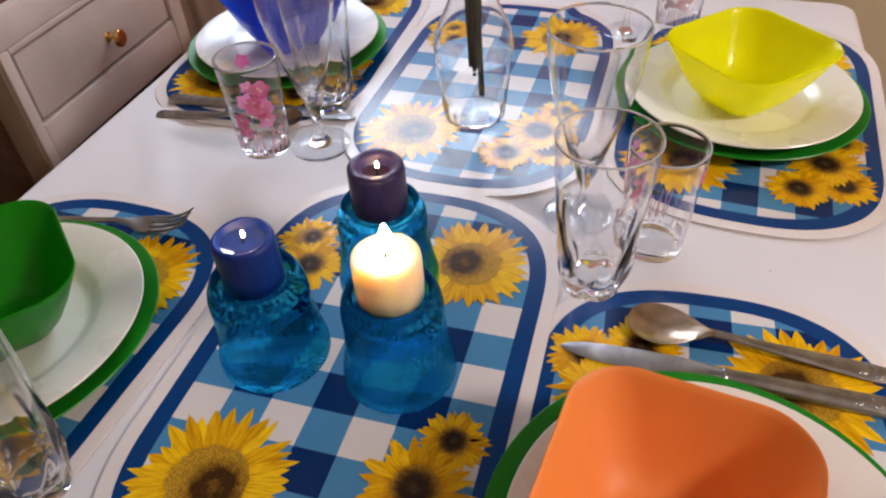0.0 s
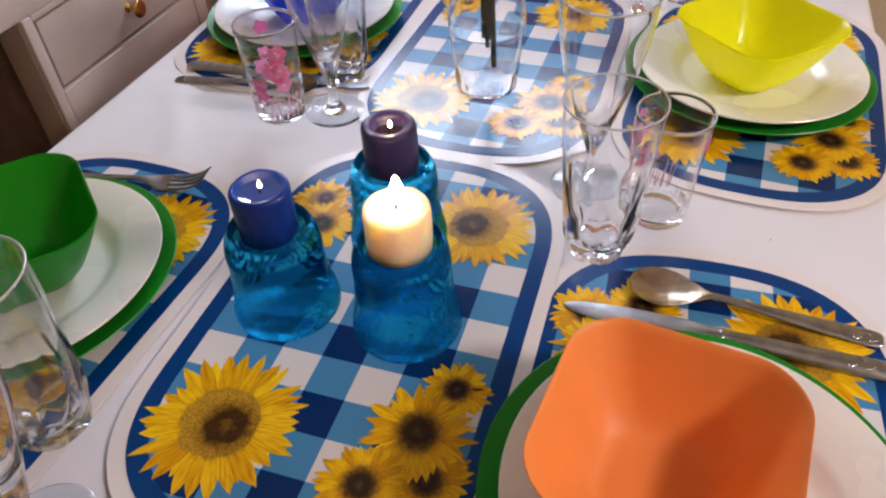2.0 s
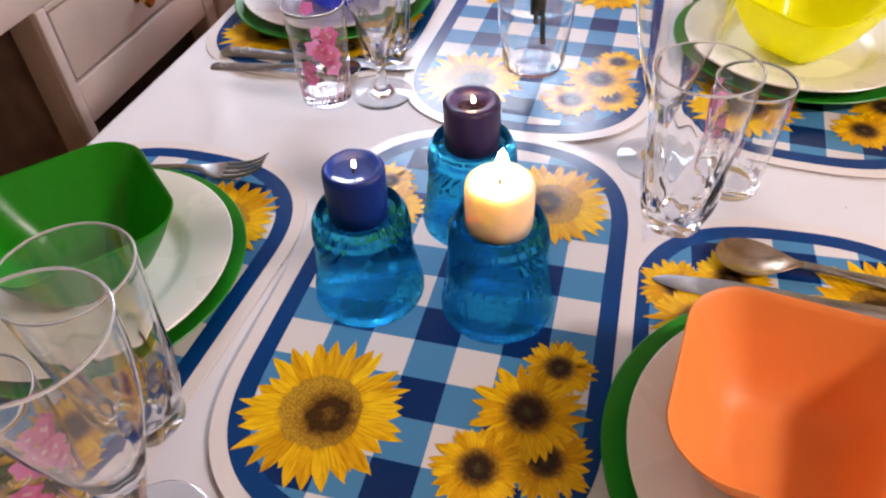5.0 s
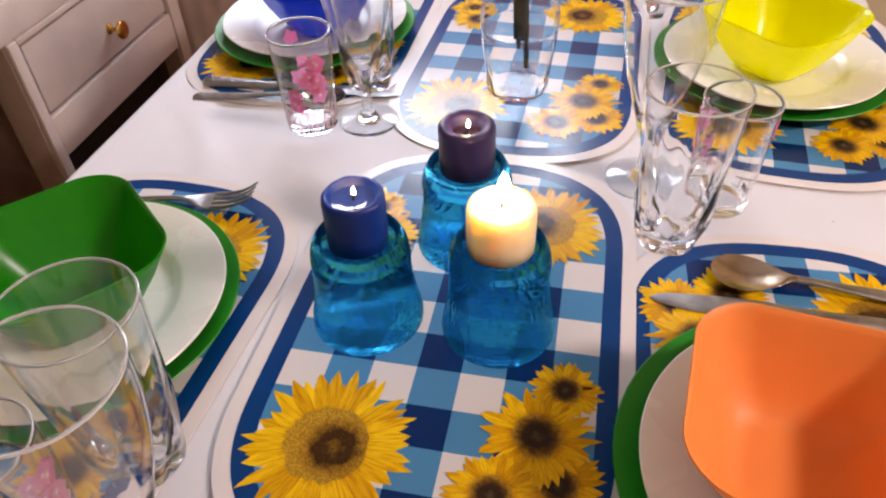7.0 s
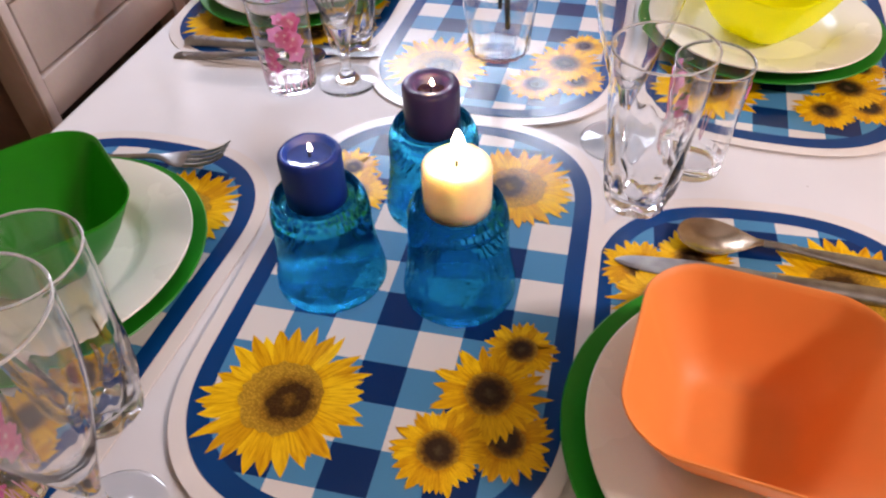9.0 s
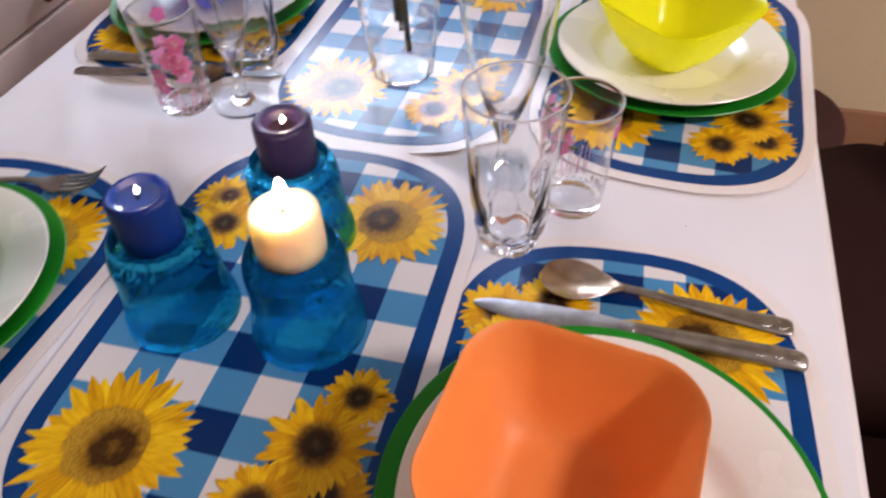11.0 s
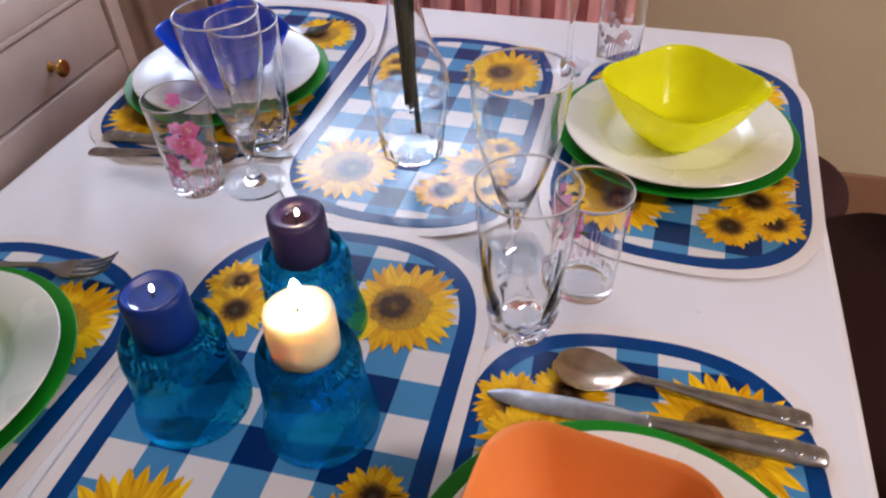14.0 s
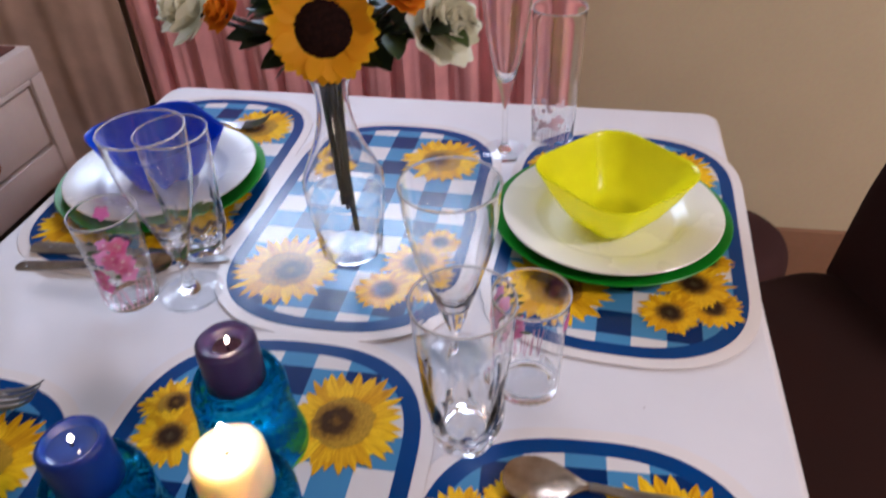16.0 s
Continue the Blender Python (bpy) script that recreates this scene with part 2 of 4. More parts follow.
MAT = {
    "cloth": cloth(), "gingham": gingham(), "mat_white": print_flat("vinyl_white", (0.76, 0.70, 0.69), 0.03),
    "mat_blue": print_flat("vinyl_navy", (0.0004, 0.043, 0.185), 0.12), "petal": petal_print(),
    "disc_gold": disc_print("disc_print_gold", ((0.24, 0.12, 0.016), (0.07, 0.030, 0.007), (0.40, 0.21, 0.02)), (0.10, -0.05, 0)),
    "disc_dark": disc_print("disc_print_dark", ((0.092, 0.067, 0.036), (0.044, 0.023, 0.012), (0.19, 0.088, 0.013)), (0, 0, 0)),
    "porcelain": plain("white_porcelain", (0.80, 0.775, 0.73), 0.26, 0.02, 8.0, 0.0),
    "charger": plain("green_plastic_plate", (0.004, 0.23, 0.010), 0.36, 0.06, 10.0, 0.02, spec=0.35),
    "bowl_yellow": plastic("yellow_plastic", (1.0, 0.98, 0.0), 0.22, 0.50, 0.18),
    "bowl_orange": plastic("orange_plastic", (1.0, 0.322, 0.074), 0.5, 0.10),
    "bowl_green": plastic("green_plastic", (0.0, 0.33, 0.002), 0.28, 0.30),
    "bowl_blue": plastic("blue_plastic", (0.0, 0.10, 0.78), 0.28, 0.40),
    # the rims get a whitish share in place of bright reflections
    "glass": clear_glass("clear_glass"), "rim_glass": clear_glass("rim_glass", haze=0.30), "cut_glass": clear_glass("cut_glass", (1.0, 1.0, 1.0), 0.1, 90.0, 1.45),
    "holder": blue_glass("hammered_blue_glass", (0.20, 0.71, 0.87), 0.75, 1.3, 0.06), "holder_smooth": blue_glass("smooth_blue_glass", (0.46, 0.83, 0.92), 0.04, 1.15, 0.08), "wax_white": wax("cream_wax", (0.93, 0.74, 0.52), 0.45, (0.040, 0.028, 0.014)),
    "wax_blue": wax("navy_wax", (0.004, 0.026, 0.215), 0.40, (0.002, 0.002, 0.006)),
    "wax_purple": wax("plum_wax", (0.037, 0.026, 0.100), 0.32, (0.008, 0.002, 0.003)),
    "wax_blue_melt": plain("molten_navy_wax", (0.012, 0.030, 0.16), 0.06, 0.2, 60.0, 0.0, coat=0.6),
    "wax_purple_melt": plain("molten_plum_wax", (0.020, 0.010, 0.026), 0.06, 0.2, 60.0, 0.0, coat=0.6),
    "wick": plain("burnt_wick", (0.01, 0.009, 0.008), 0.9, 0.3, 200.0, 0.2),
    # the spoon bowl's steel has the room's warm reflection put into its colour
    "flame": glow("candle_flame", (1.0, 0.80, 0.52), 40.0), "steel": steel(), "tarnished": steel("warm_sheen_steel", (0.34, 0.25, 0.18), (0.50, 0.40, 0.31), 0.24),
    "pink_print": plastic("pink_flower_print", (0.86, 0.30, 0.50), 0.4, 0.5),
    "pale_print": plastic("pale_pink_print", (1.0, 0.74, 0.80), 0.4, 0.55),
    "rose_print": plastic("rose_flower_print", (0.76, 0.17, 0.37), 0.4, 0.5),
    "stem_print": plastic("mauve_stem_print", (0.78, 0.40, 0.50), 0.4, 0.5),
    "leaf_print": plain("leaf_print", (0.06, 0.10, 0.03), 0.4, 0.3, 200.0, 0.0),
    "stem": plain("flower_stem", (0.005, 0.009, 0.005), 0.6, 0.4, 120.0, 0.2),
    "leaf": plain("dark_leaf", (0.02, 0.045, 0.018), 0.5, 0.4, 60.0, 0.2),
    "leaf_light": plain("light_leaf", (0.07, 0.12, 0.03), 0.5, 0.3, 60.0, 0.2),
    "sun_petal": plastic("sunflower_petal", (1.0, 0.62, 0.010), 0.55, 0.35),
    "sun_disc": plain("sunflower_disc", (0.014, 0.005, 0.004), 1.0, 0.5, 300.0, 0.5, spec=0.1),
    "rose": plastic("white_rose_petal", (1.0, 0.99, 0.90), 0.75, 0.55),
    "orange_petal": plastic("orange_petal", (0.98, 0.44, 0.02), 0.6, 0.3),
    "wall": plain("beige_wall_paint", (0.62, 0.53, 0.365), 0.75, 0.06, 3.0, 0.12, fine=120.0),
    "ceiling": plain("cream_ceiling_paint", (0.74, 0.68, 0.60), 0.85, 0.04, 2.0, 0.1, fine=90.0),
    "floor": plain("red_brown_floor", (0.30, 0.16, 0.095), 0.5, 0.2, 9.0, 0.15, fine=60.0),
    "pink_curtain": fabric("pink_curtain_fabric", (0.90, 0.43, 0.44)),
    "taupe_curtain": fabric("taupe_curtain_fabric", (0.68, 0.48, 0.40)),
    "white_wood": plain("cream_painted_wood", (0.63, 0.53, 0.485), 0.38, 0.06, 14.0, 0.15, fine=160.0),
    # darker copy of the cream paint, for leg sides turned from the light
    "tan_wood": plain("shaded_leg_paint", (0.38, 0.26, 0.205), 0.45, 0.12, 14.0, 0.2, fine=160.0),
    "brown_wood": plain("brown_wood", (0.16, 0.088, 0.062), 0.5, 0.3, 18.0, 0.2, fine=140.0),
    "red_wood": plain("red_brown_wood", (0.12, 0.035, 0.028), 0.4, 0.3, 16.0, 0.15, fine=140.0),
    "table_wood": plain("table_wood", (0.20, 0.11, 0.06), 0.5, 0.3, 18.0, 0.2, fine=140.0),
    "brass": plain("aged_brass", (0.62, 0.36, 0.10), 0.25, 0.2, 80.0, 0.05, metal=1.0),
    "dark_fabric": fabric("dark_chair_fabric", (0.024, 0.0095, 0.0078)),
    # dark plum that gives the shadow by the wall its colour
    "plum_fabric": fabric("plum_shadow_fabric", (0.052, 0.024, 0.025)),
    "dark_wood": plain("dark_chair_wood", (0.012, 0.005, 0.005), 0.5, 0.3, 18.0, 0.1),
    "skirting": plain("brown_skirting_paint", (0.30, 0.16, 0.095), 0.55, 0.15, 8.0, 0.15, fine=120.0),
    # near-black colour standing in for the shade inside the cabinet
    "gap": plain("painted_gap_shade", (0.016, 0.011, 0.010), 0.8, 0.2, 30.0, 0.0),
    "sky": glow("window_sky", (0.85, 0.91, 1.0), 1.6),
    "lamp": glow("lamp_diffuser", (1.0, 0.93, 0.84), 12.0),
}

# ---- building blocks ----


TURNED_GLASS = ("glass", "rim_glass", "cut_glass", "holder", "holder_smooth", "water")  # turned profiles already face outwards


def finish(bm, name, mat, angle=40.0):
    if mat not in TURNED_GLASS:
        bmesh.ops.recalc_face_normals(bm, faces=bm.faces)
    me = bpy.data.meshes.new(name)
    bm.to_mesh(me)
    bm.free()
    me.polygons.foreach_set("use_smooth", [True] * len(me.polygons))
    me.set_sharp_from_angle(angle=radians(18.0 if mat in TURNED_GLASS else angle))
    for m in (mat if isinstance(mat, (list, tuple)) else [mat]):
        me.materials.append(MAT[m])
    return me


def part(name, bm, mat, parent, label="", m=None, angle=40.0):
    ob = new(name, finish(bm, name, mat, angle))
    ob.parent = parent
    ob.visible_shadow = mat not in TURNED_GLASS
    if m is not None:
        ob.matrix_basis = m
    return tagged(ob, label)


def thing(name, label, category, m=None, group="", kind=""):
    ob = new(name)
    ob.empty_display_size = 0.02
    if m is not None:
        ob.matrix_basis = m
    return tagged(ob, label, category, group, kind)


def solid(name, bm, mat, label, category, m=None, group="", kind="", angle=40.0):
    ob = new(name, finish(bm, name, mat, angle))
    if m is not None:
        ob.matrix_basis = m
    return tagged(ob, label, category, group, kind)


def lathe(profile, n=56, wobble=None, bm=None):
    """A turned body from (radius, height) pairs; wobble(angle, height) scales the radius."""
    bm = bm or bmesh.new()
    rings = []
    for r, z in profile:
        if r < 1e-6:
            rings.append([bm.verts.new((0, 0, z))])
        else:
            ring = []
            for k in range(n):
                a = 2 * math.pi * k / n
                f = wobble(a, z) if wobble else 1.0
                ring.append(bm.verts.new((r * f * math.cos(a), r * f * math.sin(a), z)))
            rings.append(ring)
    for a, b in zip(rings, rings[1:]):
        for k in range(n):
            q = [a[k % len(a)], a[(k + 1) % len(a)], b[(k + 1) % len(b)], b[k % len(b)]]
            q = list(dict.fromkeys(q))
            if len(q) > 2:
                bm.faces.new(q)
    return bm


def smooth_profile(points, per=5):
    """Catmull-Rom through (radius, height) pairs."""
    p = [Vector((a, b)) for a, b in points]
    out = []
    for k in range(len(p) - 1):
        p0, p1, p2, p3 = p[max(k - 1, 0)], p[k], p[k + 1], p[min(k + 2, len(p) - 1)]
        for s in range(per):
            t = s / per
            q = 0.5 * (2 * p1 + (p2 - p0) * t + (2 * p0 - 5 * p1 + 4 * p2 - p3) * t * t + (3 * p1 - p0 - 3 * p2 + p3) * t ** 3)
            out.append((max(q.x, 0.0), q.y))
    out.append(tuple(p[-1]))
    return out


def box(bm, x0, x1, y0, y1, z0, z1, bevel=0.0):
    made = bmesh.ops.create_cube(bm, size=1.0, matrix=Matrix.Translation(((x0 + x1) / 2, (y0 + y1) / 2, (z0 + z1) / 2)) @ Matrix.Diagonal((x1 - x0, y1 - y0, z1 - z0, 1)))
    if bevel:
        edges = list({e for v in made["verts"] for e in v.link_edges})
        bmesh.ops.bevel(bm, geom=edges, offset=bevel, segments=2, affect="EDGES", profile=0.6)
    return bm


def boxed(x0, x1, y0, y1, z0, z1, bevel=0.0):
    return box(bmesh.new(), x0, x1, y0, y1, z0, z1, bevel)


def loft(loops, cap_start=True, cap_end=True, close=True):
    """Skin through closed loops of equally many points."""
    bm = bmesh.new()
    rings = [[bm.verts.new(p) for p in loop] for loop in loops]
    n = len(rings[0])
    for a, b in zip(rings, rings[1:]):
        for k in range(n if close else n - 1):
            bm.faces.new((a[k], a[(k + 1) % n], b[(k + 1) % n], b[k]))
    if cap_start:
        bm.faces.new(rings[0])
    if cap_end:
        bm.faces.new(rings[-1])
    return bm


def tube(points, radius, n=8):
    """A round bar along points; radius is a number or one per point."""
    pts = [Vector(p) for p in points]
    rad = radius if isinstance(radius, (list, tuple)) else [radius] * len(pts)
    loops = []
    for k, p in enumerate(pts):
        d = (pts[min(k + 1, len(pts) - 1)] - pts[max(k - 1, 0)]).normalized()
        side = d.orthogonal().normalized() if k == 0 else (side - d * side.dot(d)).normalized()
        up = d.cross(side)
        loops.append([p + rad[k] * (math.cos(2 * math.pi * j / n) * side + math.sin(2 * math.pi * j / n) * up) for j in range(n)])
    return loft(loops)


# ---- the room ----
YW, XL, XR, YN, ZC = 1.20, -1.35, 2.60, -2.2, 2.5


def wall(name, b, label):
    return solid(name, boxed(*b), "wall", label, "wall", kind="structure")


solid("floor", boxed(XL - 0.1, XR + 0.1, YN - 0.1, YW + 0.1, -0.1, 0.0), "floor", "red-brown floor in the shade of the chairs", "floor", kind="structure")
solid("ceiling", boxed(XL - 0.1, XR + 0.1, YN - 0.1, YW + 0.1, ZC, ZC + 0.1), "ceiling", "plain cream painted ceiling over the table", "ceiling", kind="structure")
wall("wall_west", (XL - 0.1, XL, YN, YW, 0, ZC), "plain beige painted wall behind the cabinet")
wall("wall_east", (XR, XR + 0.1, YN, YW, 0, ZC), "plain beige painted wall beside the table")
wall("wall_south", (XL - 0.1, XR + 0.1, YN - 0.1, YN, 0, ZC), "plain beige painted wall")
WX0, WX1, WZ0, WZ1 = -0.95, 0.10, 1.21, 1.60
bm = bmesh.new()
box(bm, XL - 0.1, WX0, YW, YW + 0.12, 0, ZC)
box(bm, WX1, XR + 0.1, YW, YW + 0.12, 0, ZC)
box(bm, WX0, WX1, YW, YW + 0.12, 0, WZ0)
box(bm, WX0, WX1, YW, YW + 0.12, WZ1, ZC)
solid("wall_north", bm, "wall", "beige painted wall with a window over the curtain", "wall", kind="structure")
win = thing("window_1", "bright white window over the pink curtain", "window", pose(0, 0, 0), kind="structure")
bm = bmesh.new()
for b in ((WX0, WX1, WZ0, WZ0 + 0.035), (WX0, WX1, WZ1 - 0.035, WZ1), (WX0, WX0 + 0.035, WZ0 + 0.035, WZ1 - 0.035), (WX1 - 0.035, WX1, WZ0 + 0.035, WZ1 - 0.035)):
    box(bm, b[0], b[1], YW + 0.03, YW + 0.08, b[2], b[3])
part("window_frame", bm, "white_wood", win)
solid("backdrop", boxed(WX0 - 0.4, WX1 + 0.4, YW + 0.35, YW + 0.36, WZ0 - 0.4, WZ1 + 0.4), "sky", "bright hazy daylight outside the window", "sky", kind="structure")


def curtain(name, x0, x1, y, z0, z1, folds, depth, mat, label, seed):
    rnd = random.Random(seed)
    n, loops = 160, []
    ph = [rnd.uniform(0, 6.28) for _ in range(3)]
    for z in (z0, z0 + 0.5 * (z1 - z0), z1):
        loop = []
        for k in range(n + 1):
            u = k / n
            w = math.sin(2 * math.pi * folds * u + ph[0]) + 0.5 * math.sin(2 * math.pi * folds * 1.73 * u + ph[1]) + 0.25 * math.sin(2 * math.pi * folds * 3.1 * u + ph[2])
            loop.append((x0 + (x1 - x0) * u, y + depth * w * (0.8 if z == z1 else 1.0), z))
        back = [(x, yy + 0.003, zz) for x, yy, zz in reversed(loop)]
        loops.append(loop + back)
    return solid(name, loft(loops), mat, label, "curtain", kind="structure", angle=80)


curtain("pink_curtain", -0.70, 0.245, YW - 0.055, 0.15, 1.222, 15, 0.012, "pink_curtain", "dusty pink curtain hanging in narrow folds behind the table", 3)
curtain("taupe_curtain", -1.33, -0.705, YW - 0.06, 0.05, 2.2, 4, 0.004, "taupe_curtain", "taupe brown curtain hanging in soft folds", 5)

solid("baseboard", boxed(0.25, XR - 0.001, YW - 0.015, YW - 0.001, 0.0, 0.258, 0.004), "skirting", "tall brown skirting board along the beige wall", "skirting", kind="structure")
# unseen fitting added to give the key light a body
lamp = thing("added_pendant", "round white pendant lamp, switched on, added out of view", "lamp", pose(1.90, -0.25, ZC))
part("ceiling_rose", lathe([(0, 0), (0.05, 0), (0.045, -0.02), (0.01, -0.03), (0, -0.03)]), "white_wood", lamp)
part("cord", tube([(0, 0, -0.03), (0, 0, -0.16)], 0.004), "white_wood", lamp)
part("shade", lathe([(0.02, -0.16), (0.12, -0.175), (0.24, -0.21), (0.25, -0.23), (0.235, -0.228), (0.12, -0.192), (0.02, -0.178)]), "white_wood", lamp)
part("diffuser", lathe([(0, -0.21), (0.22, -0.215), (0.225, -0.23), (0.20, -0.245), (0, -0.25)]), "lamp", lamp)

# ---- table and cloth ----
TURN = pose(0.0010, 0.0, 0, 0, 0, -1.35)
TX, TY0, TY1, TOP = 0.4235, -0.72, 0.766, 0.75
table = thing("dining_table", "dining table under a white cloth", "table", TURN)
part("tabletop", boxed(-TX + 0.004, TX - 0.004, TY0 + 0.004, TY1 - 0.004, TOP - 0.028, TOP - 0.003, 0.004), "table_wood", table)
for sx in (-1, 1):
    for y in (TY0 + 0.07, TY1 - 0.07):
        part("leg", boxed(sx * (TX - 0.07) - 0.03, sx * (TX - 0.07) + 0.03, y - 0.03, y + 0.03, 0, TOP - 0.0285, 0.004), "table_wood", table)


def tablecloth():
    bm = bmesh.new()
    hx, y0, y1, r = TX, TY0, TY1, 0.026

    def outline(d, z, wave):
        pts = []
        steps = 90
        for k in range(4 * steps):
            side, u = divmod(k, steps)
            u /= steps
            corners = [(-hx, y0), (hx, y0), (hx, y1), (-hx, y1)]
            a, b = corners[side], corners[(side + 1) % 4]
            x, y = a[0] + (b[0] - a[0]) * u, a[1] + (b[1] - a[1]) * u
            nx, ny = ((0, -1), (1, 0), (0, 1), (-1, 0))[side]
            if u < 1e-6:
                px, py = ((0, -1), (1, 0), (0, 1), (-1, 0))[side - 1]
                nx, ny = (nx + px) * 0.7, (ny + py) * 0.7
            s = wave * (math.sin(k * 0.42) + 0.6 * math.sin(k * 0.23 + 1.0))
            pts.append((*rounded(x + nx * (d + s), y + ny * (d + s), hx + d + s, y0 - d - s, y1 + d + s), z))
        return pts

    def rounded(x, y, ex, ya, yb):
        cx = math.copysign(ex - r, x)
        cy = yb - r if y > 0 else ya + r
        ox, oy = x - cx, y - cy
        if ox * cx > 0 and oy * (1 if y > 0 else -1) > 0 and math.hypot(ox, oy) > r:
            k = r / math.hypot(ox, oy)
            return cx + ox * k, cy + oy * k
        return x, y

    loops = [outline(-0.006, TOP, 0), outline(0.0, TOP - 0.003, 0), outline(0.003, TOP - 0.012, 0.0005), outline(0.006, TOP - 0.08, 0.004), outline(0.012, TOP - 0.24, 0.012)]
    bm = loft(loops, cap_start=False, cap_end=False)
    bm.verts.ensure_lookup_table()
    # the top, a grid with slight creases
    nx, ny = 84, 150
    grid = []
    for j in range(ny + 1):
        row = []
        for i in range(nx + 1):
            x = (-hx + 0.006) + (2 * hx - 0.012) * i / nx
            y = (y0 + 0.006) + (y1 - y0 - 0.012) * j / ny
            x, y = rounded(x, y, hx - 0.006, y0 + 0.006, y1 - 0.006)
            e = min(1.0, min(i, nx - i, j, ny - j) / 4.0)
            w = noise.noise(Vector((x * 7 + y * 3, y * 2.2 - x * 2, 0.3))) + 0.5 * noise.noise(Vector((x * 19, y * 9, 4.1)))
            left = max(0.0, 1 - abs(x + 0.33) / 0.10) * max(0.0, 1 - abs(y - 0.22) / 0.16)
            fold = left * (0.0050 * math.sin(52 * (x + 0.55 * y) + 2.0 * w) + 0.003 * math.sin(31 * (y - x)))
            row.append(bm.verts.new((x, y, TOP - 0.0006 * e + e * (0.0005 * w + max(fold, -0.0005)))))
        grid.append(row)
    for j in range(ny):
        for i in range(nx):
            bm.faces.new((grid[j][i], grid[j][i + 1], grid[j + 1][i + 1], grid[j + 1][i]))
    return solid("tablecloth", bm, "cloth", "white cotton tablecloth, faintly creased, spread over the table", "tablecloth", TURN, angle=60)


tablecloth()

# ---- placemats ----
MA, MB, MS, MP = 0.140, 0.222, 0.090, 2.6


def oblong(a, b, s, n=44):
    """Outline with straight sides and rounded ends."""
    quarter = []
    for k in range(n + 1):
        t = math.pi / 2 * k / n
        x, y = a * math.cos(t) ** (2 / MP), s + (b - s) * math.sin(t) ** (2 / MP)
        quarter.append((x, y))
    return quarter + [(-x, y) for x, y in reversed(quarter[:-1])] + [(-x, -y) for x, y in quarter] + [(x, -y) for x, y in reversed(quarter[:-1])]


def sheet(outer, z0, z1):
    return loft([[(x, y, z0) for x, y in outer], [(x, y, z1) for x, y in outer]])


def ring_sheet(outer, inner, z0, z1):
    bm = bmesh.new()
    rows = [[bm.verts.new((x, y, z)) for x, y in o] for o, z in ((outer, z0), (outer, z1), (inner, z1), (inner, z0))]
    n = len(outer)
    for q in range(4):
        a, b = rows[q], rows[(q + 1) % 4]
        for k in range(n):
            bm.faces.new((a[k], a[(k + 1) % n], b[(k + 1) % n], b[k]))
    return bm


def sunflower_petals(count, inner, seed, layers=2):
    """Flat printed petals of a flower one unit in radius; each petal is an island."""
    rnd = random.Random(seed)
    bm = bmesh.new()
    for layer in range(layers):
        for k in range(count):
            a = 2 * math.pi * (k + 0.5 * layer + rnd.uniform(-0.28, 0.28)) / count
            length = rnd.uniform(0.80, 1.06) if layer == 1 else rnd.uniform(0.76, 1.02)
            half = rnd.uniform(0.85, 1.3) * 1.95 / count
            bend = rnd.uniform(-0.08, 0.08)
            z = 0.004 * layer + 0.0008 * (k % 4)
            left, right = [], []
            for u, w in ((0.0, 0.70), (0.25, 0.95), (0.45, 1.0), (0.62, 0.92), (0.78, 0.64), (0.90, 0.31), (1.0, 0.0)):
                r = inner * 0.85 + (length - inner * 0.85) * u
                off = bend * u * u
                for sgn, store in ((1, left), (-1, right)):
                    s = off + sgn * half * w
                    store.append((r * math.cos(a) - s * math.sin(a), r * math.sin(a) + s * math.cos(a), z))
            pts = left + list(reversed(right[:-1]))
            bm.faces.new([bm.verts.new(p) for p in pts])
    return bm


def disc_bm(inner, z, seed, n=40):
    rnd = random.Random(seed)
    bm = bmesh.new()
    c = bm.verts.new((0, 0, z))
    ringv = [bm.verts.new((inner * rnd.uniform(0.93, 1.07) * math.cos(2 * math.pi * k / n), inner * rnd.uniform(0.93, 1.07) * math.sin(2 * math.pi * k / n), z)) for k in range(n)]
    for k in range(n):
        bm.faces.new((c, ringv[k], ringv[(k + 1) % n]))
    return bm


# place on the mat, radius, share of the disc, petals, kind of disc, turn, squash across
FLOWERS = [
    (-0.0615, -0.1255, 0.0615, 0.48, 25, "disc_gold", 10, 0.98),
    (0.093, -0.128, 0.032, 0.40, 21, "disc_dark", 40, 1.0),
    (0.052, -0.143, 0.034, 0.42, 21, "disc_dark", 70, 1.0),
    (0.092, -0.0535, 0.027, 0.42, 21, "disc_dark", 15, 1.0),
    (0.076, -0.0945, 0.041, 0.42, 24, "disc_dark", 100, 1.0),
    (0.060, 0.1225, 0.057, 0.47, 26, "disc_gold", 205, 1.0),
    (-0.094, 0.123, 0.030, 0.42, 21, "disc_gold", 50, 1.0),
    (-0.080, 0.089, 0.035, 0.42, 21, "disc_dark", 80, 1.0),
]


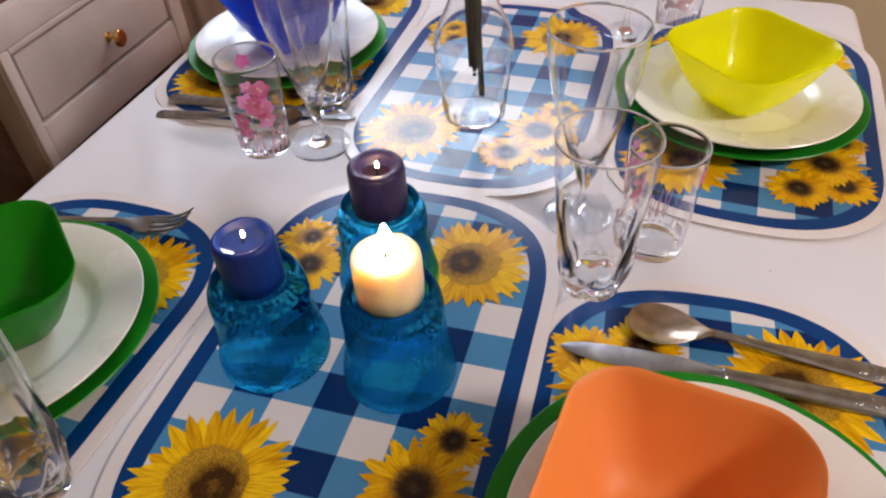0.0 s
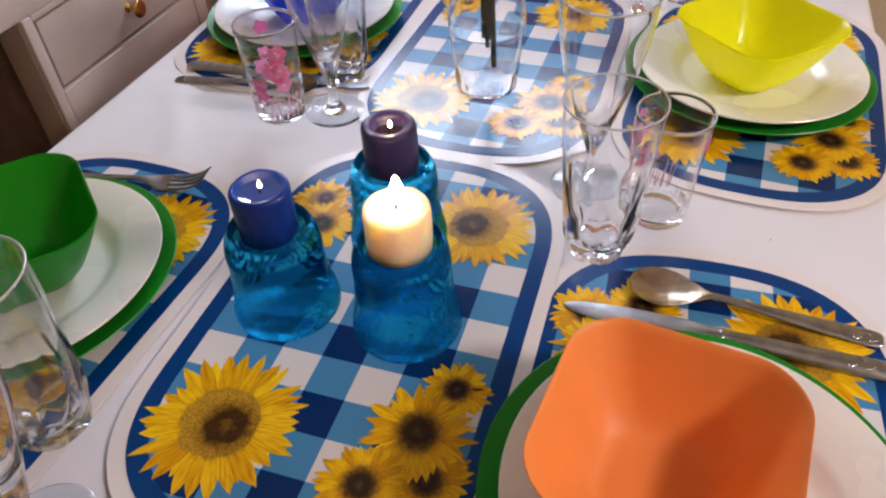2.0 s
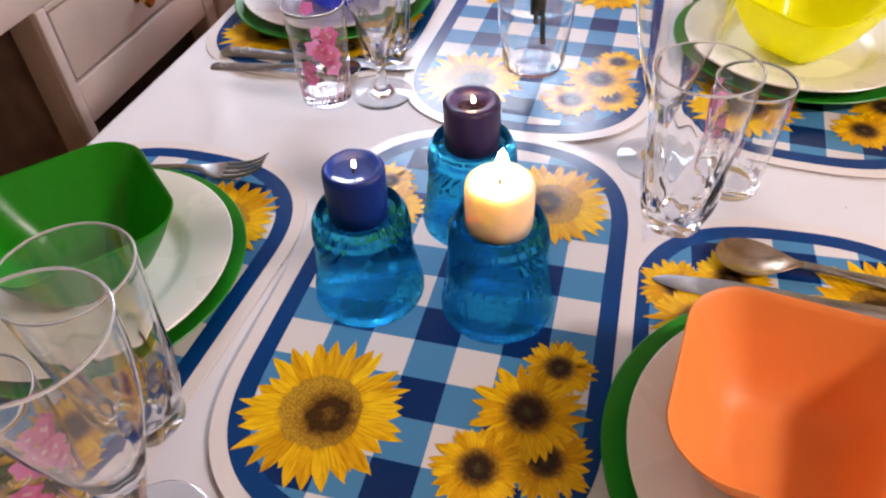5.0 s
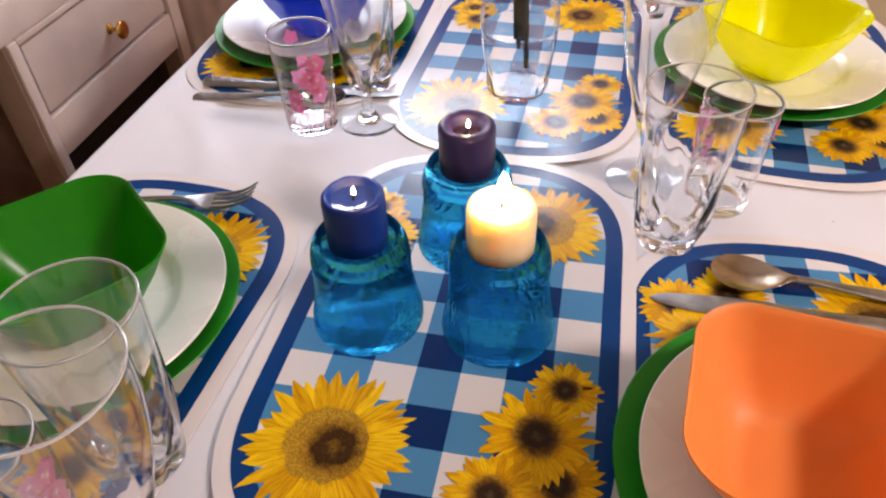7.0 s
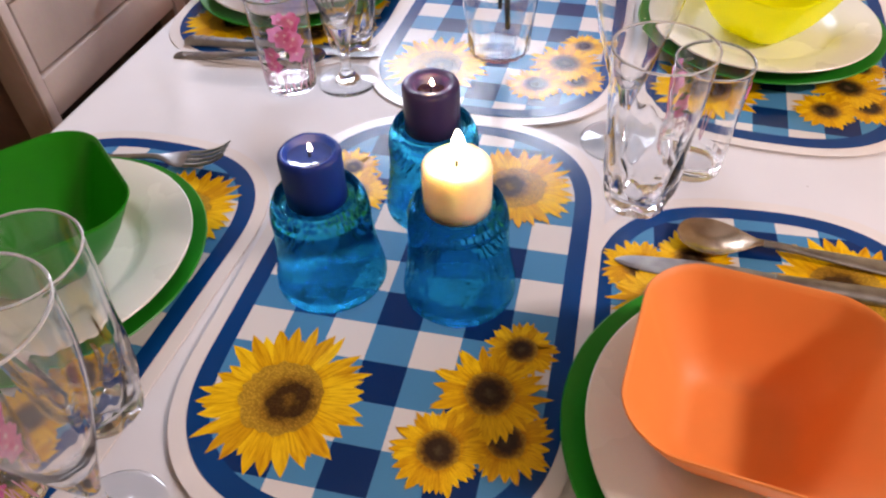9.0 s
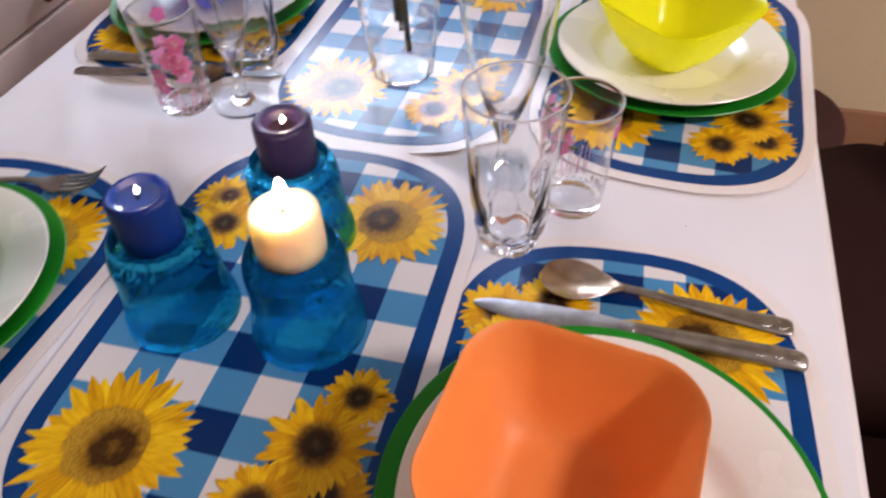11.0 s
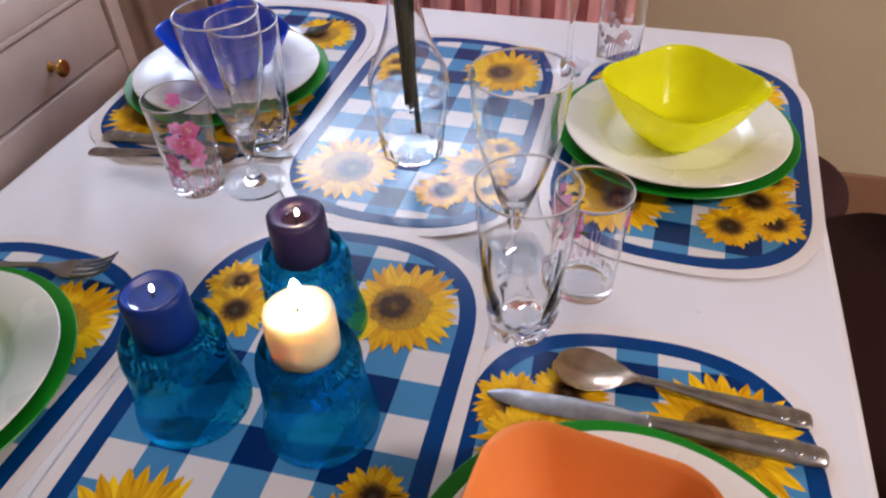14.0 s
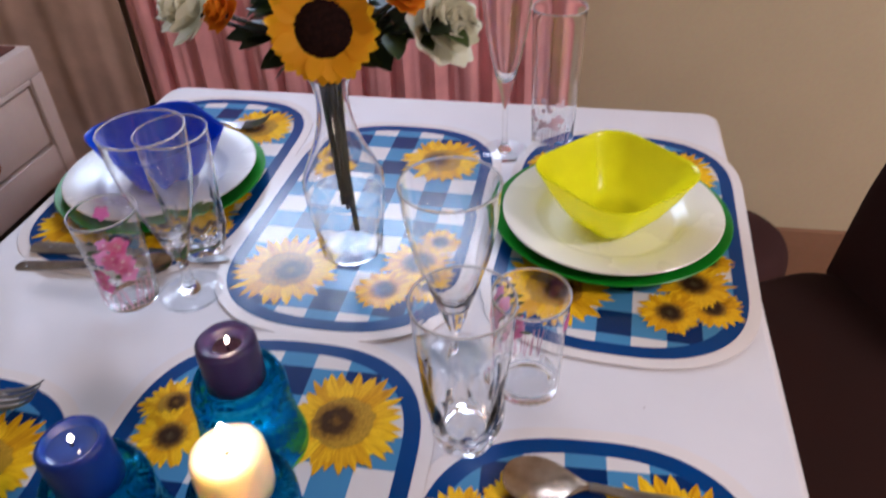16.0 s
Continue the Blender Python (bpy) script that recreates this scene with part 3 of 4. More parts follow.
def placemat():
    mat = thing("placemat", "oblong vinyl placemat printed with blue gingham and sunflowers", "placemat", group="placemats on the table")
    part("base_sheet", sheet(oblong(MA, MB, MS), 0.0, 0.0012), "mat_white", mat)
    part("border_print", ring_sheet(oblong(0.1285, 0.2105, MS), oblong(0.1141, 0.1965, MS), 0.0011, 0.0015), "mat_blue", mat, "navy blue printed border")
    part("gingham_print", sheet(oblong(0.1142, 0.1966, MS), 0.0011, 0.00148), "gingham", mat, "blue and white gingham check print")
    for k, (x, y, r, inner, count, disc, turn, squash) in enumerate(FLOWERS):
        m = pose(x, y, 0.0016 + 0.00022 * (k % 3 + k // 3 * 0.5), 0, 0, turn) @ Matrix.Diagonal((r, r * squash, r * 0.02, 1))
        f = part("sunflower_print", sunflower_petals(count, inner, 11 + k), "petal", mat, "printed yellow sunflower", m)
        part("disc_print", disc_bm(inner, 0.02, 31 + k), disc, f, "printed brown seed disc")
    return mat


PLACES = [  # centre x, y, turn, lift
    (0.268, -0.062, 182.0, 0.0), (0.299, 0.459, -4.0, 0.0), (-0.2925, -0.063, -3.4, 0.0), (-0.268, 0.519, 0.0, 0.0),
    (0.0080, 0.457, -2.0, 0.0), (0.0, 0.016, 0.0, 0.0016),
]
mat0 = placemat()
for k, (x, y, a, lift) in enumerate(PLACES):
    m = pose(x, y, TOP + 0.0004 + lift, 0, 0, a)
    if k == 0:
        mat0.matrix_basis = m
    else:
        copy_thing(mat0, m)
MTOP = TOP + 0.0024

# ---- plates and bowls ----


def rounded_square(half, corner, n=12, bulge=0.0):
    pts = []
    for q in range(4):
        for k in range(n + 1):
            a = math.pi / 2 * (q + k / n)
            cx, cy = (half - corner) * (1 if q in (0, 3) else -1), (half - corner) * (1 if q in (0, 1) else -1)
            pts.append((cx + corner * math.cos(a), cy + corner * math.sin(a)))
    out = []
    for x, y in pts:
        out.append((x * (1 + bulge * (1 - (y / half) ** 2)), y * (1 + bulge * (1 - (x / half) ** 2))))
    return out


def charger():
    p = [(0, 0), (0.085, 0), (0.095, 0.002), (0.118, 0.010), (0.131, 0.0145), (0.132, 0.0155), (0.131, 0.0165), (0.117, 0.0125), (0.094, 0.0045), (0.084, 0.003), (0, 0.003)]
    return solid("charger_plate", lathe(p, 72), "charger", "large green plastic plate under a white plate", "plate", group="green plates")


def dinner_plate():
    p = [(0, 0.003), (0.050, 0.003), (0.052, 0.0), (0.058, 0.0), (0.060, 0.003), (0.078, 0.010), (0.085, 0.0135), (0.117, 0.0205), (0.1195, 0.0217), (0.1205, 0.0232), (0.1195, 0.0242), (0.116, 0.0238), (0.086, 0.0175), (0.080, 0.0145), (0.074, 0.0095), (0.066, 0.0075), (0, 0.0072)]
    return solid("dinner_plate", lathe(p, 80), "porcelain", "white porcelain dinner plate on a green plate", "plate", group="white plates")


def bowl(mat, label, m):
    """Square bowl with rounded corners and flaring sides."""
    outer = [(0.026, 0.016, 0.0, 0.0), (0.0305, 0.018, 0.0008, 0.0), (0.0365, 0.021, 0.005, 0.01), (0.0440, 0.024, 0.016, 0.02), (0.0545, 0.027, 0.038, 0.03), (0.0620, 0.030, 0.056, 0.035), (0.0655, 0.0315, 0.064, 0.035), (0.0675, 0.0325, 0.0685, 0.035)]
    inner = [(0.0670, 0.032, 0.0695, 0.035), (0.0655, 0.031, 0.0685, 0.035), (0.0637, 0.030, 0.064, 0.035), (0.0602, 0.029, 0.056, 0.035), (0.0527, 0.026, 0.038, 0.03), (0.0422, 0.023, 0.017, 0.02), (0.0350, 0.020, 0.0068, 0.01), (0.029, 0.017, 0.0032, 0.0), (0.024, 0.015, 0.0026, 0.0)]
    loops = [[(x, y, z) for x, y in rounded_square(h, c, 12, b)] for h, c, z, b in outer + inner]
    m = m @ Matrix.Diagonal((1, 1, 0.95, 1))
    return solid("square_bowl", loft(loops), mat, label, "bowl", m, group="square bowls", angle=60)


SETTINGS = [  # charger x, y, plate x, y, scale
    (0.2850, 0.459, 0.2850, 0.452, 1.0),
    (0.2600, -0.085, 0.2630, -0.0890, 1.03),
    (-0.2945, -0.031, -0.2900, -0.0345, 0.975),
    (-0.2710, 0.481, -0.2695, 0.480, 0.975),
]
ch, dp = charger(), dinner_plate()
for k, (cx, cy, px, py, s) in enumerate(SETTINGS):
    a = pose(cx, cy, MTOP, 0, 0, 20 * k) @ Matrix.Diagonal((s, s, 1, 1))
    b = pose(px, py, MTOP + 0.0031, 0, 0, 31 * k) @ Matrix.Diagonal((s, s, 1, 1))
    if k == 0:
        ch.matrix_basis, dp.matrix_basis = a, b
    else:
        copy_thing(ch, a), copy_thing(dp, b)
ZB = MTOP + 0.0031 + 0.0078
bowl("bowl_yellow", "translucent yellow square plastic bowl on a white plate", pose(0.2855, 0.451, ZB, 0, 0, 45) @ Matrix.Diagonal((1.045, 1.045, 1, 1)))
bowl("bowl_orange", "orange square plastic bowl on a white plate", pose(0.2325, -0.0815, ZB, 0, 0, -8) @ Matrix.Diagonal((1.055, 1.055, 1, 1)))
bowl("bowl_green", "green square plastic bowl on a white plate", pose(-0.288, -0.030, ZB, 0, 0, 49) @ Matrix.Diagonal((1.025, 1.025, 1, 1)))
bowl("bowl_blue", "blue square plastic bowl on a white plate", pose(-0.265, 0.480, ZB, 0, 0, 50) @ Matrix.Diagonal((1.025, 1.025, 1, 1)))

# ---- glasses ----


def rim(parent, radius, z, thick=0.0008, wob=None):
    """The fire-polished bead round the mouth of a glass, its highlight painted in pale."""
    prof = [(radius + thick * math.cos(2 * math.pi * k / 10), z + thick * math.sin(2 * math.pi * k / 10)) for k in range(11)]
    part("rim", lathe(prof, 96), "rim_glass", parent, "rounded rim, bright highlight put into its colour")


def goblet():
    g = thing("wine_goblet", "clear stemmed wine goblet on the cloth", "wine glass", group="goblets")
    outer = [(0.0335, 0.0), (0.034, 0.0015), (0.030, 0.003), (0.016, 0.006), (0.0075, 0.013), (0.0055, 0.026), (0.0062, 0.040), (0.011, 0.056), (0.021, 0.088), (0.031, 0.122), (0.0372, 0.155), (0.0402, 0.189)]
    inner = [(0.0399, 0.1896), (0.0394, 0.189), (0.0364, 0.155), (0.0301, 0.122), (0.0200, 0.089), (0.009, 0.068), (0.0, 0.064)]
    prof = smooth_profile(outer[1:], 4)
    low = [q for q in prof if q[1] <= 0.0145]
    mid = [q for q in prof if low[-1][1] <= q[1] <= 0.056]
    top = [q for q in prof if q[1] >= mid[-1][1]]
    part("foot", lathe([(0, 0.0), (0.0335, 0.0)] + low, 56), "glass", g, "thick clear glass foot")
    part("stem", lathe(mid, 40), "glass", g)
    part("bowl", lathe(top + smooth_profile(inner, 4), 120, lambda a, z: 1 + 0.012 * max(0.0, min(1.0, (z - 0.058) / 0.02, (0.150 - z) / 0.05)) * math.cos(10 * a)), "glass", g, "fluted bowl")
    rim(g, 0.0399, 0.1898)
    return g


def swirl_tumbler():
    g = thing("swirl_tumbler", "tall clear tumbler with a twisted faceted foot", "glass", group="faceted tumblers")

    def wob(a, z):
        k = max(0.0, 1 - z / 0.085) * min(1.0, 0.15 + z / 0.022)
        return 1 + 0.085 * k * math.cos(6 * (a + 7.0 * z)) + 0.03 * k * math.cos(12 * (a - 9.0 * z))

    body = [(0.0, 0.005), (0.012, 0.0042), (0.021, 0.0), (0.025, 0.002), (0.0285, 0.020), (0.031, 0.040), (0.0338, 0.075), (0.0365, 0.110), (0.0381, 0.136), (0.0387, 0.1455)]
    inner = [(0.0383, 0.1466), (0.0378, 0.1455), (0.0372, 0.136), (0.0356, 0.110), (0.0326, 0.075), (0.0290, 0.042), (0.0255, 0.024), (0.018, 0.014), (0.0, 0.012)]
    prof = smooth_profile(body[3:], 6)
    low, high = [q for q in prof if q[1] <= 0.076], [q for q in prof if q[1] >= 0.0745]
    inn = smooth_profile(inner, 5)
    part("faceted_foot", lathe(body[:3] + low, 80, wob), "cut_glass", g, "twisted cut-glass foot")
    part("inner_wall", lathe([q for q in inn if q[1] <= 0.11], 80), "cut_glass", g)
    part("upper_wall", lathe(high + [q for q in inn if q[1] >= 0.108], 80, wob), "glass", g)
    rim(g, 0.0383, 0.1468)
    return g


def curved_patch(bm, radius, a0, z0, pts, off=0.0003):
    """A flat outline of (across, up) in metres, wrapped on a round wall of radius(z)."""
    cx, cy = sum(p[0] for p in pts) / len(pts), sum(p[1] for p in pts) / len(pts)

    def at(s, h):
        r = radius(z0 + h) + off
        return bm.verts.new((r * math.cos(a0 + s / r), r * math.sin(a0 + s / r), z0 + h))

    rings = [[at(cx + (s - cx) * f, cy + (h - cy) * f) for s, h in pts] for f in (1.0, 0.6, 0.25)]
    n = len(pts)
    for a, b in zip(rings, rings[1:]):
        for k in range(n):
            bm.faces.new((a[k], a[(k + 1) % n], b[(k + 1) % n], b[k]))
    bm.faces.new(rings[-1])


def flower_tumbler():
    g = thing("flower_tumbler", "clear glass tumbler printed with pink flowers", "glass", group="flower tumblers")
    h, r0, r1 = 0.1075, 0.0265, 0.0318

    def rad(z):
        return r0 + (r1 - r0) * z / h

    def ribs(a, z):
        return 1 + (0.006 * math.cos(26 * a) if 0.004 < z < 0.033 else 0.0)

    ups = (0.004, 0.006, 0.012, 0.02, 0.028, 0.033, 0.036, 0.05, 0.065, 0.08, 0.095, 0.104, 0.1060)
    prof = [(0, 0.0035), (r0 * 0.5, 0.003), (r0 - 0.005, 0.0012), (r0 - 0.002, 0.0), (r0, 0.002)] + [(rad(z), z) for z in ups]
    prof += [(r1 - 0.0002, 0.1070), (r1 - 0.0005, h), (r1 - 0.0008, 0.1070)] + [(rad(z) - 0.0010, z) for z in (0.106, 0.104, 0.095, 0.08, 0.065, 0.05, 0.036, 0.026, 0.016)] + [(r0 - 0.004, 0.011), (r0 - 0.008, 0.009), (0, 0.008)]
    part("body", lathe(prof, 156, ribs), "glass", g)
    rim(g, r1 - 0.0005, h, 0.0007)
    rnd = random.Random(4)
    for k in range(15):
        a0, z0 = rnd.uniform(-0.62, 0.62), 0.040 + 0.0036 * k + rnd.uniform(-0.003, 0.003)
        s = rnd.uniform(0.0062, 0.0098)
        bm = bmesh.new()
        curved_patch(bm, rad, a0, z0, [(s * (1 + 0.16 * math.cos(5 * t)) * math.cos(t), s * (1 + 0.16 * math.cos(5 * t)) * math.sin(t)) for t in [2 * math.pi * j / 30 for j in range(30)]], 0.0003 + 0.00006 * k)
        f = part("printed_flower", bm, "pink_print" if k % 3 else "rose_print", g, "printed pink flower")
        bm = bmesh.new()
        curved_patch(bm, rad, a0, z0, [(s * 0.22 * math.cos(t), s * 0.22 * math.sin(t)) for t in [2 * math.pi * j / 12 for j in range(12)]], 0.0004 + 0.00006 * k)
        part("flower_eye", bm, "pale_print", f, "pale flower centre")
    bm = bmesh.new()
    curved_patch(bm, rad, -2.75, 0.088, [(0.0075 * (1 + 0.16 * math.cos(5 * t)) * math.cos(t), 0.0075 * (1 + 0.16 * math.cos(5 * t)) * math.sin(t)) for t in [2 * math.pi * j / 30 for j in range(30)]])
    part("printed_flower", bm, "rose_print", g, "single printed pink flower")
    for k in range(16):
        a0, z0 = rnd.uniform(-0.85, 0.85), rnd.uniform(0.034, 0.092)
        bm = bmesh.new()
        curved_patch(bm, rad, a0, z0, [(-0.005, 0), (0, 0.0024), (0.0055, 0.0014), (0.001, -0.0018)], 0.0002)
        part("printed_leaf", bm, "leaf_print", g, "printed dark leaf")
    for k in range(22):
        a0 = -1.2 + 2.4 * k / 21 + rnd.uniform(-0.05, 0.05)
        z0, top = rnd.uniform(0.006, 0.012), rnd.uniform(0.020, 0.034)
        lean = rnd.uniform(-0.004, 0.004)
        bm = bmesh.new()
        curved_patch(bm, rad, a0, z0, [(-0.0006, 0), (0.0006, 0), (lean + 0.0004, top), (lean - 0.0004, top)], 0.0007)
        part("printed_stem", bm, "stem_print", g, "thin printed stem")
    return g


def flute():
    g = thing("champagne_flute", "slim clear champagne flute on the cloth", "wine glass")
    outer = [(0.030, 0.0), (0.0305, 0.0015), (0.026, 0.003), (0.010, 0.006), (0.004, 0.015), (0.0035, 0.050), (0.0045, 0.076), (0.0085, 0.092), (0.0140, 0.112), (0.0205, 0.140), (0.0262, 0.172), (0.0300, 0.205), (0.0312, 0.225)]
    inner = [(0.0308, 0.2258), (0.0303, 0.225), (0.0291, 0.205), (0.0253, 0.172), (0.0195, 0.140), (0.0128, 0.115), (0.0060, 0.104), (0.0, 0.101)]
    prof = smooth_profile(outer[1:], 4)
    low = [q for q in prof if q[1] <= 0.016]
    mid = [q for q in prof if low[-1][1] <= q[1] <= 0.077]
    top = [q for q in prof if q[1] >= mid[-1][1]]
    part("foot", lathe([(0, 0), (0.030, 0)] + low, 48), "glass", g)
    part("stem", lathe(mid, 32), "glass", g)
    part("bowl", lathe(top + smooth_profile(inner, 4), 48), "glass", g)
    rim(g, 0.0308, 0.2258, 0.0006)
    return g


def tall_tumbler():
    g = thing("tall_tumbler", "tall clear glass with pale pink flower print", "glass")
    h, r0, r1 = 0.185, 0.0275, 0.0335

    def rad(z):
        return r0 + (r1 - r0) * z / h

    ups = (0.01, 0.03, 0.06, 0.09, 0.12, 0.15, 0.175, 0.1835)
    prof = [(0, 0), (r0 - 0.002, 0), (r0, 0.002)] + [(rad(z), z) for z in ups] + [(r1 - 0.0005, h), (r1 - 0.0010, 0.1835)] + [(rad(z) - 0.0011, z) for z in reversed(ups[1:-1])] + [(r0 - 0.002, 0.014), (r0 - 0.006, 0.010), (0, 0.009)]
    part("body", lathe(prof, 72), "glass", g)
    rim(g, r1 - 0.0005, h, 0.0007)
    rnd = random.Random(6)
    for k in range(26):
        a0, z0, s = rnd.uniform(-0.9, 0.9), 0.036 + rnd.uniform(0, 0.040), rnd.uniform(0.0022, 0.0045)
        bm = bmesh.new()
        curved_patch(bm, rad, a0, z0, [(s * (1 + 0.16 * math.cos(5 * t)) * math.cos(t), s * (1 + 0.16 * math.cos(5 * t)) * math.sin(t)) for t in [2 * math.pi * j / 20 for j in range(20)]], 0.0003 + 0.00006 * k)
        part("printed_flower", bm, "pale_print", g, "printed pale pink flower")
    for k in range(17):
        a0, z0, top = -1.0 + 2.0 * k / 16 + rnd.uniform(-0.05, 0.05), rnd.uniform(0.008, 0.016), rnd.uniform(0.018, 0.034)
        bm = bmesh.new()
        curved_patch(bm, rad, a0, z0, [(-0.0005, 0), (0.0005, 0), (0.0014, top), (0.0006, top)], 0.0002)
        part("printed_stem", bm, "pale_print", g, "thin printed stem")
    return g


TZ = TOP + 0.0008
gob, swt, flt = goblet(), swirl_tumbler(), flower_tumbler()
gob.matrix_basis = pose(-0.1450, 0.2860, TZ) @ Matrix.Diagonal((0.96, 0.96, 1.0, 1))
copy_thing(gob, pose(0.1430, 0.2260, TZ, 0, 0, 70) @ Matrix.Diagonal((1.04, 1.04, 1.0, 1)))
copy_thing(gob, pose(-0.1285, -0.2110, TZ, 0, 0, 20))
swt.matrix_basis = pose(0.1640, 0.1410, MTOP)
copy_thing(swt, pose(-0.1640, 0.3580, MTOP, 0, 0, 40) @ Matrix.Diagonal((0.95, 0.95, 1, 1)))
copy_thing(swt, pose(-0.1760, -0.1420, MTOP, 0, 0, 15))
flt.matrix_basis = pose(-0.2030, 0.2700, TZ, 0, 0, -72)
copy_thing(flt, pose(0.2100, 0.2020, TZ, 0, 0, 140))
copy_thing(flt, pose(-0.2050, -0.2080, MTOP, 0, 0, -20))
tall_tumbler().matrix_basis = pose(0.2125, 0.6430, TZ, 0, 0, -100)
flute().matrix_basis = pose(0.1510, 0.6120, TZ)

# ---- candles in blue glass ----


def candle_holder(m):
    g = thing("candle_holder", "turquoise blue hammered glass candle holder on the placemat", "candle holder", m, group="candle holders")
    outer = [(0.0415, 0.0), (0.0430, 0.003), (0.0425, 0.010), (0.0400, 0.022), (0.0375, 0.040), (0.0365, 0.055), (0.0366, 0.066), (0.0352, 0.0752), (0.0332, 0.0800), (0.0318, 0.0830), (0.0306, 0.0845)]
    inner = [(0.0290, 0.0842), (0.0276, 0.0822), (0.0266, 0.0802), (0.0240, 0.0794), (0.0, 0.0792)]

    def wob(a, z):
        k = max(0.0, min(1.0, (z - 0.004) / 0.006, (0.058 - z) / 0.010))
        return 1 + k * 0.008 * noise.noise(Vector((7 * math.cos(a), 7 * math.sin(a), z * 150)))

    prof = smooth_profile(outer, 5)
    low = [q for q in prof if q[1] <= 0.0752]
    hollow = [(q[0] - 0.0045, q[1]) for q in reversed(low) if q[1] > 0.006 and q[1] < 0.070]
    part("body", lathe([(0, 0.0)] + low, 72, wob), "holder", g)
    part("hollow", lathe([(0, 0.0715), (0.025, 0.0715)] + hollow + [(0, 0.0065)], 72), "holder_smooth", g, "hollow inside of the glass")
    part("rim", lathe([q for q in prof if q[1] >= 0.0748] + inner[:2], 72), "holder_smooth", g, "rounded glass rim")
    part("cup", lathe(inner[1:], 72), "holder_smooth", g, "shallow cup that holds the candle")
    return g


def candle(m, r, h, wax_name, label, rough_top, flame_h, seed, pool=0.54):
    c = thing("candle", label, "candle", m, group="pillar candles")

    def wob(a, z):
        return 1 + (0.022 * noise.noise(Vector((2 * math.cos(a), 2 * math.sin(a), seed + z * 30))) if z > h * 0.3 else 0)

    deep = 0.0085 * rough_top
    prof = [(0, 0), (r - 0.001, 0), (r, 0.001), (r, h * 0.35), (r, h * 0.7), (r, h - 0.0045), (r * 0.985, h - 0.002), (r * 0.93, h - 0.0004), (r * 0.86, h), (r * (0.86 - 0.37 * (0.86 - pool)), h - 0.0003), (r * (pool + 0.06), h - 0.0014), (r * pool, h - 0.5 * deep), (r * (pool - 0.08), h - deep), (r * 0.30, h - 1.1 * deep), (0, h - 1.1 * deep)]
    bm = lathe(prof, 56, wob)
    for v in bm.verts:  # the worn, uneven lip
        if v.co.z > h - 0.008 and v.co.xy.length > r * (pool + 0.03):
            a = math.atan2(v.co.y, v.co.x)
            v.co.z += (0.0022 - 0.0012 * rough_top) * noise.noise(Vector((1.7 * math.cos(a), 1.7 * math.sin(a), 5.0 * seed)))
    part("wax_body", bm, wax_name, c, angle=60)
    zb = h - 1.1 * deep
    if rough_top > 0.5:
        part("melted_pool", lathe([(r * (pool - 0.02), zb + 0.0026), (r * (pool - 0.07), zb + 0.0018), (r * 0.3, zb + 0.0013), (0, zb + 0.0013)], 40, lambda a, z: 1 + 0.03 * math.sin(3 * a + seed) + 0.02 * math.sin(7 * a)), wax_name + "_melt", c, "glossy pool of melted wax")
    part("wick", tube([(0, 0, zb), (0.0004, 0, zb + 0.005), (0.0015, 0.0006, zb + 0.009)], 0.0009), "wick", c, "burnt black wick")
    f = flame_h
    part("flame", lathe([(0, 0), (0.0018 * f, 0.0004 * f), (0.0031 * f, 0.0024 * f), (0.0035 * f, 0.0050 * f), (0.0031 * f, 0.0080 * f), (0.0024 * f, 0.0110 * f), (0.0014 * f, 0.0138 * f), (0.0006 * f, 0.0152 * f), (0, 0.0158 * f)], 20), "flame", c, "small bright flame", pose(0.0012, 0.0004, zb + 0.006))
    return c


HOLDERS = [(-0.0650, 0.0075, 1.0), (0.0360, 0.0140, 1.04), (-0.0040, 0.1060, 1.0)]
HZ = MTOP + 0.0013
for x, y, tall in HOLDERS:
    candle_holder(pose(x, y, HZ, 0, 0, 40 * x * 100) @ Matrix.Diagonal((1, 1, tall, 1)))
CZ = HZ + 0.0794
candle(pose(HOLDERS[0][0], HOLDERS[0][1], CZ), 0.0218, 0.0420, "wax_blue", "dark blue pillar candle, lit, in a blue glass holder", 0.75, 0.40, 1, 0.74)
candle(pose(HOLDERS[1][0], HOLDERS[1][1], CZ + 0.0033), 0.0236, 0.0375, "wax_white", "cream pillar candle burning, glowing at its top", 0.3, 1.45, 2)
candle(pose(HOLDERS[2][0], HOLDERS[2][1], CZ), 0.0222, 0.0408, "wax_purple", "dark purple pillar candle, lit, in a blue glass holder", 1.0, 0.42, 3)
point_lamp("flame_light", (HOLDERS[0][0], HOLDERS[0][1], CZ + 0.051), 0.03, (1.0, 0.66, 0.36), 0.004)
point_lamp("flame_light", (HOLDERS[1][0], HOLDERS[1][1], CZ + 0.0550), 0.30, (1.0, 0.74, 0.48), 0.006)
point_lamp("flame_light", (HOLDERS[2][0], HOLDERS[2][1], CZ + 0.050), 0.03, (1.0, 0.66, 0.36), 0.004)

# ---- vase with flowers ----
VX, VY = 0.0045, 0.3770
vase = thing("glass_vase", "clear glass carafe used as a vase on the placemat", "vase", pose(VX, VY, MTOP))
outer = [(0.0305, 0.0), (0.0330, 0.003), (0.0362, 0.025), (0.0398, 0.052), (0.0422, 0.080), (0.0417, 0.094), (0.0370, 0.107), (0.0300, 0.122), (0.0230, 0.140), (0.0180, 0.160), (0.0156, 0.178), (0.0166, 0.192), (0.0200, 0.2040)]
inner = [(0.0190, 0.2045)] + [(r - 0.0013, z) for r, z in reversed(outer[2:-1])] + [(0.0305, 0.006), (0.0280, 0.004), (0.0, 0.0035)]
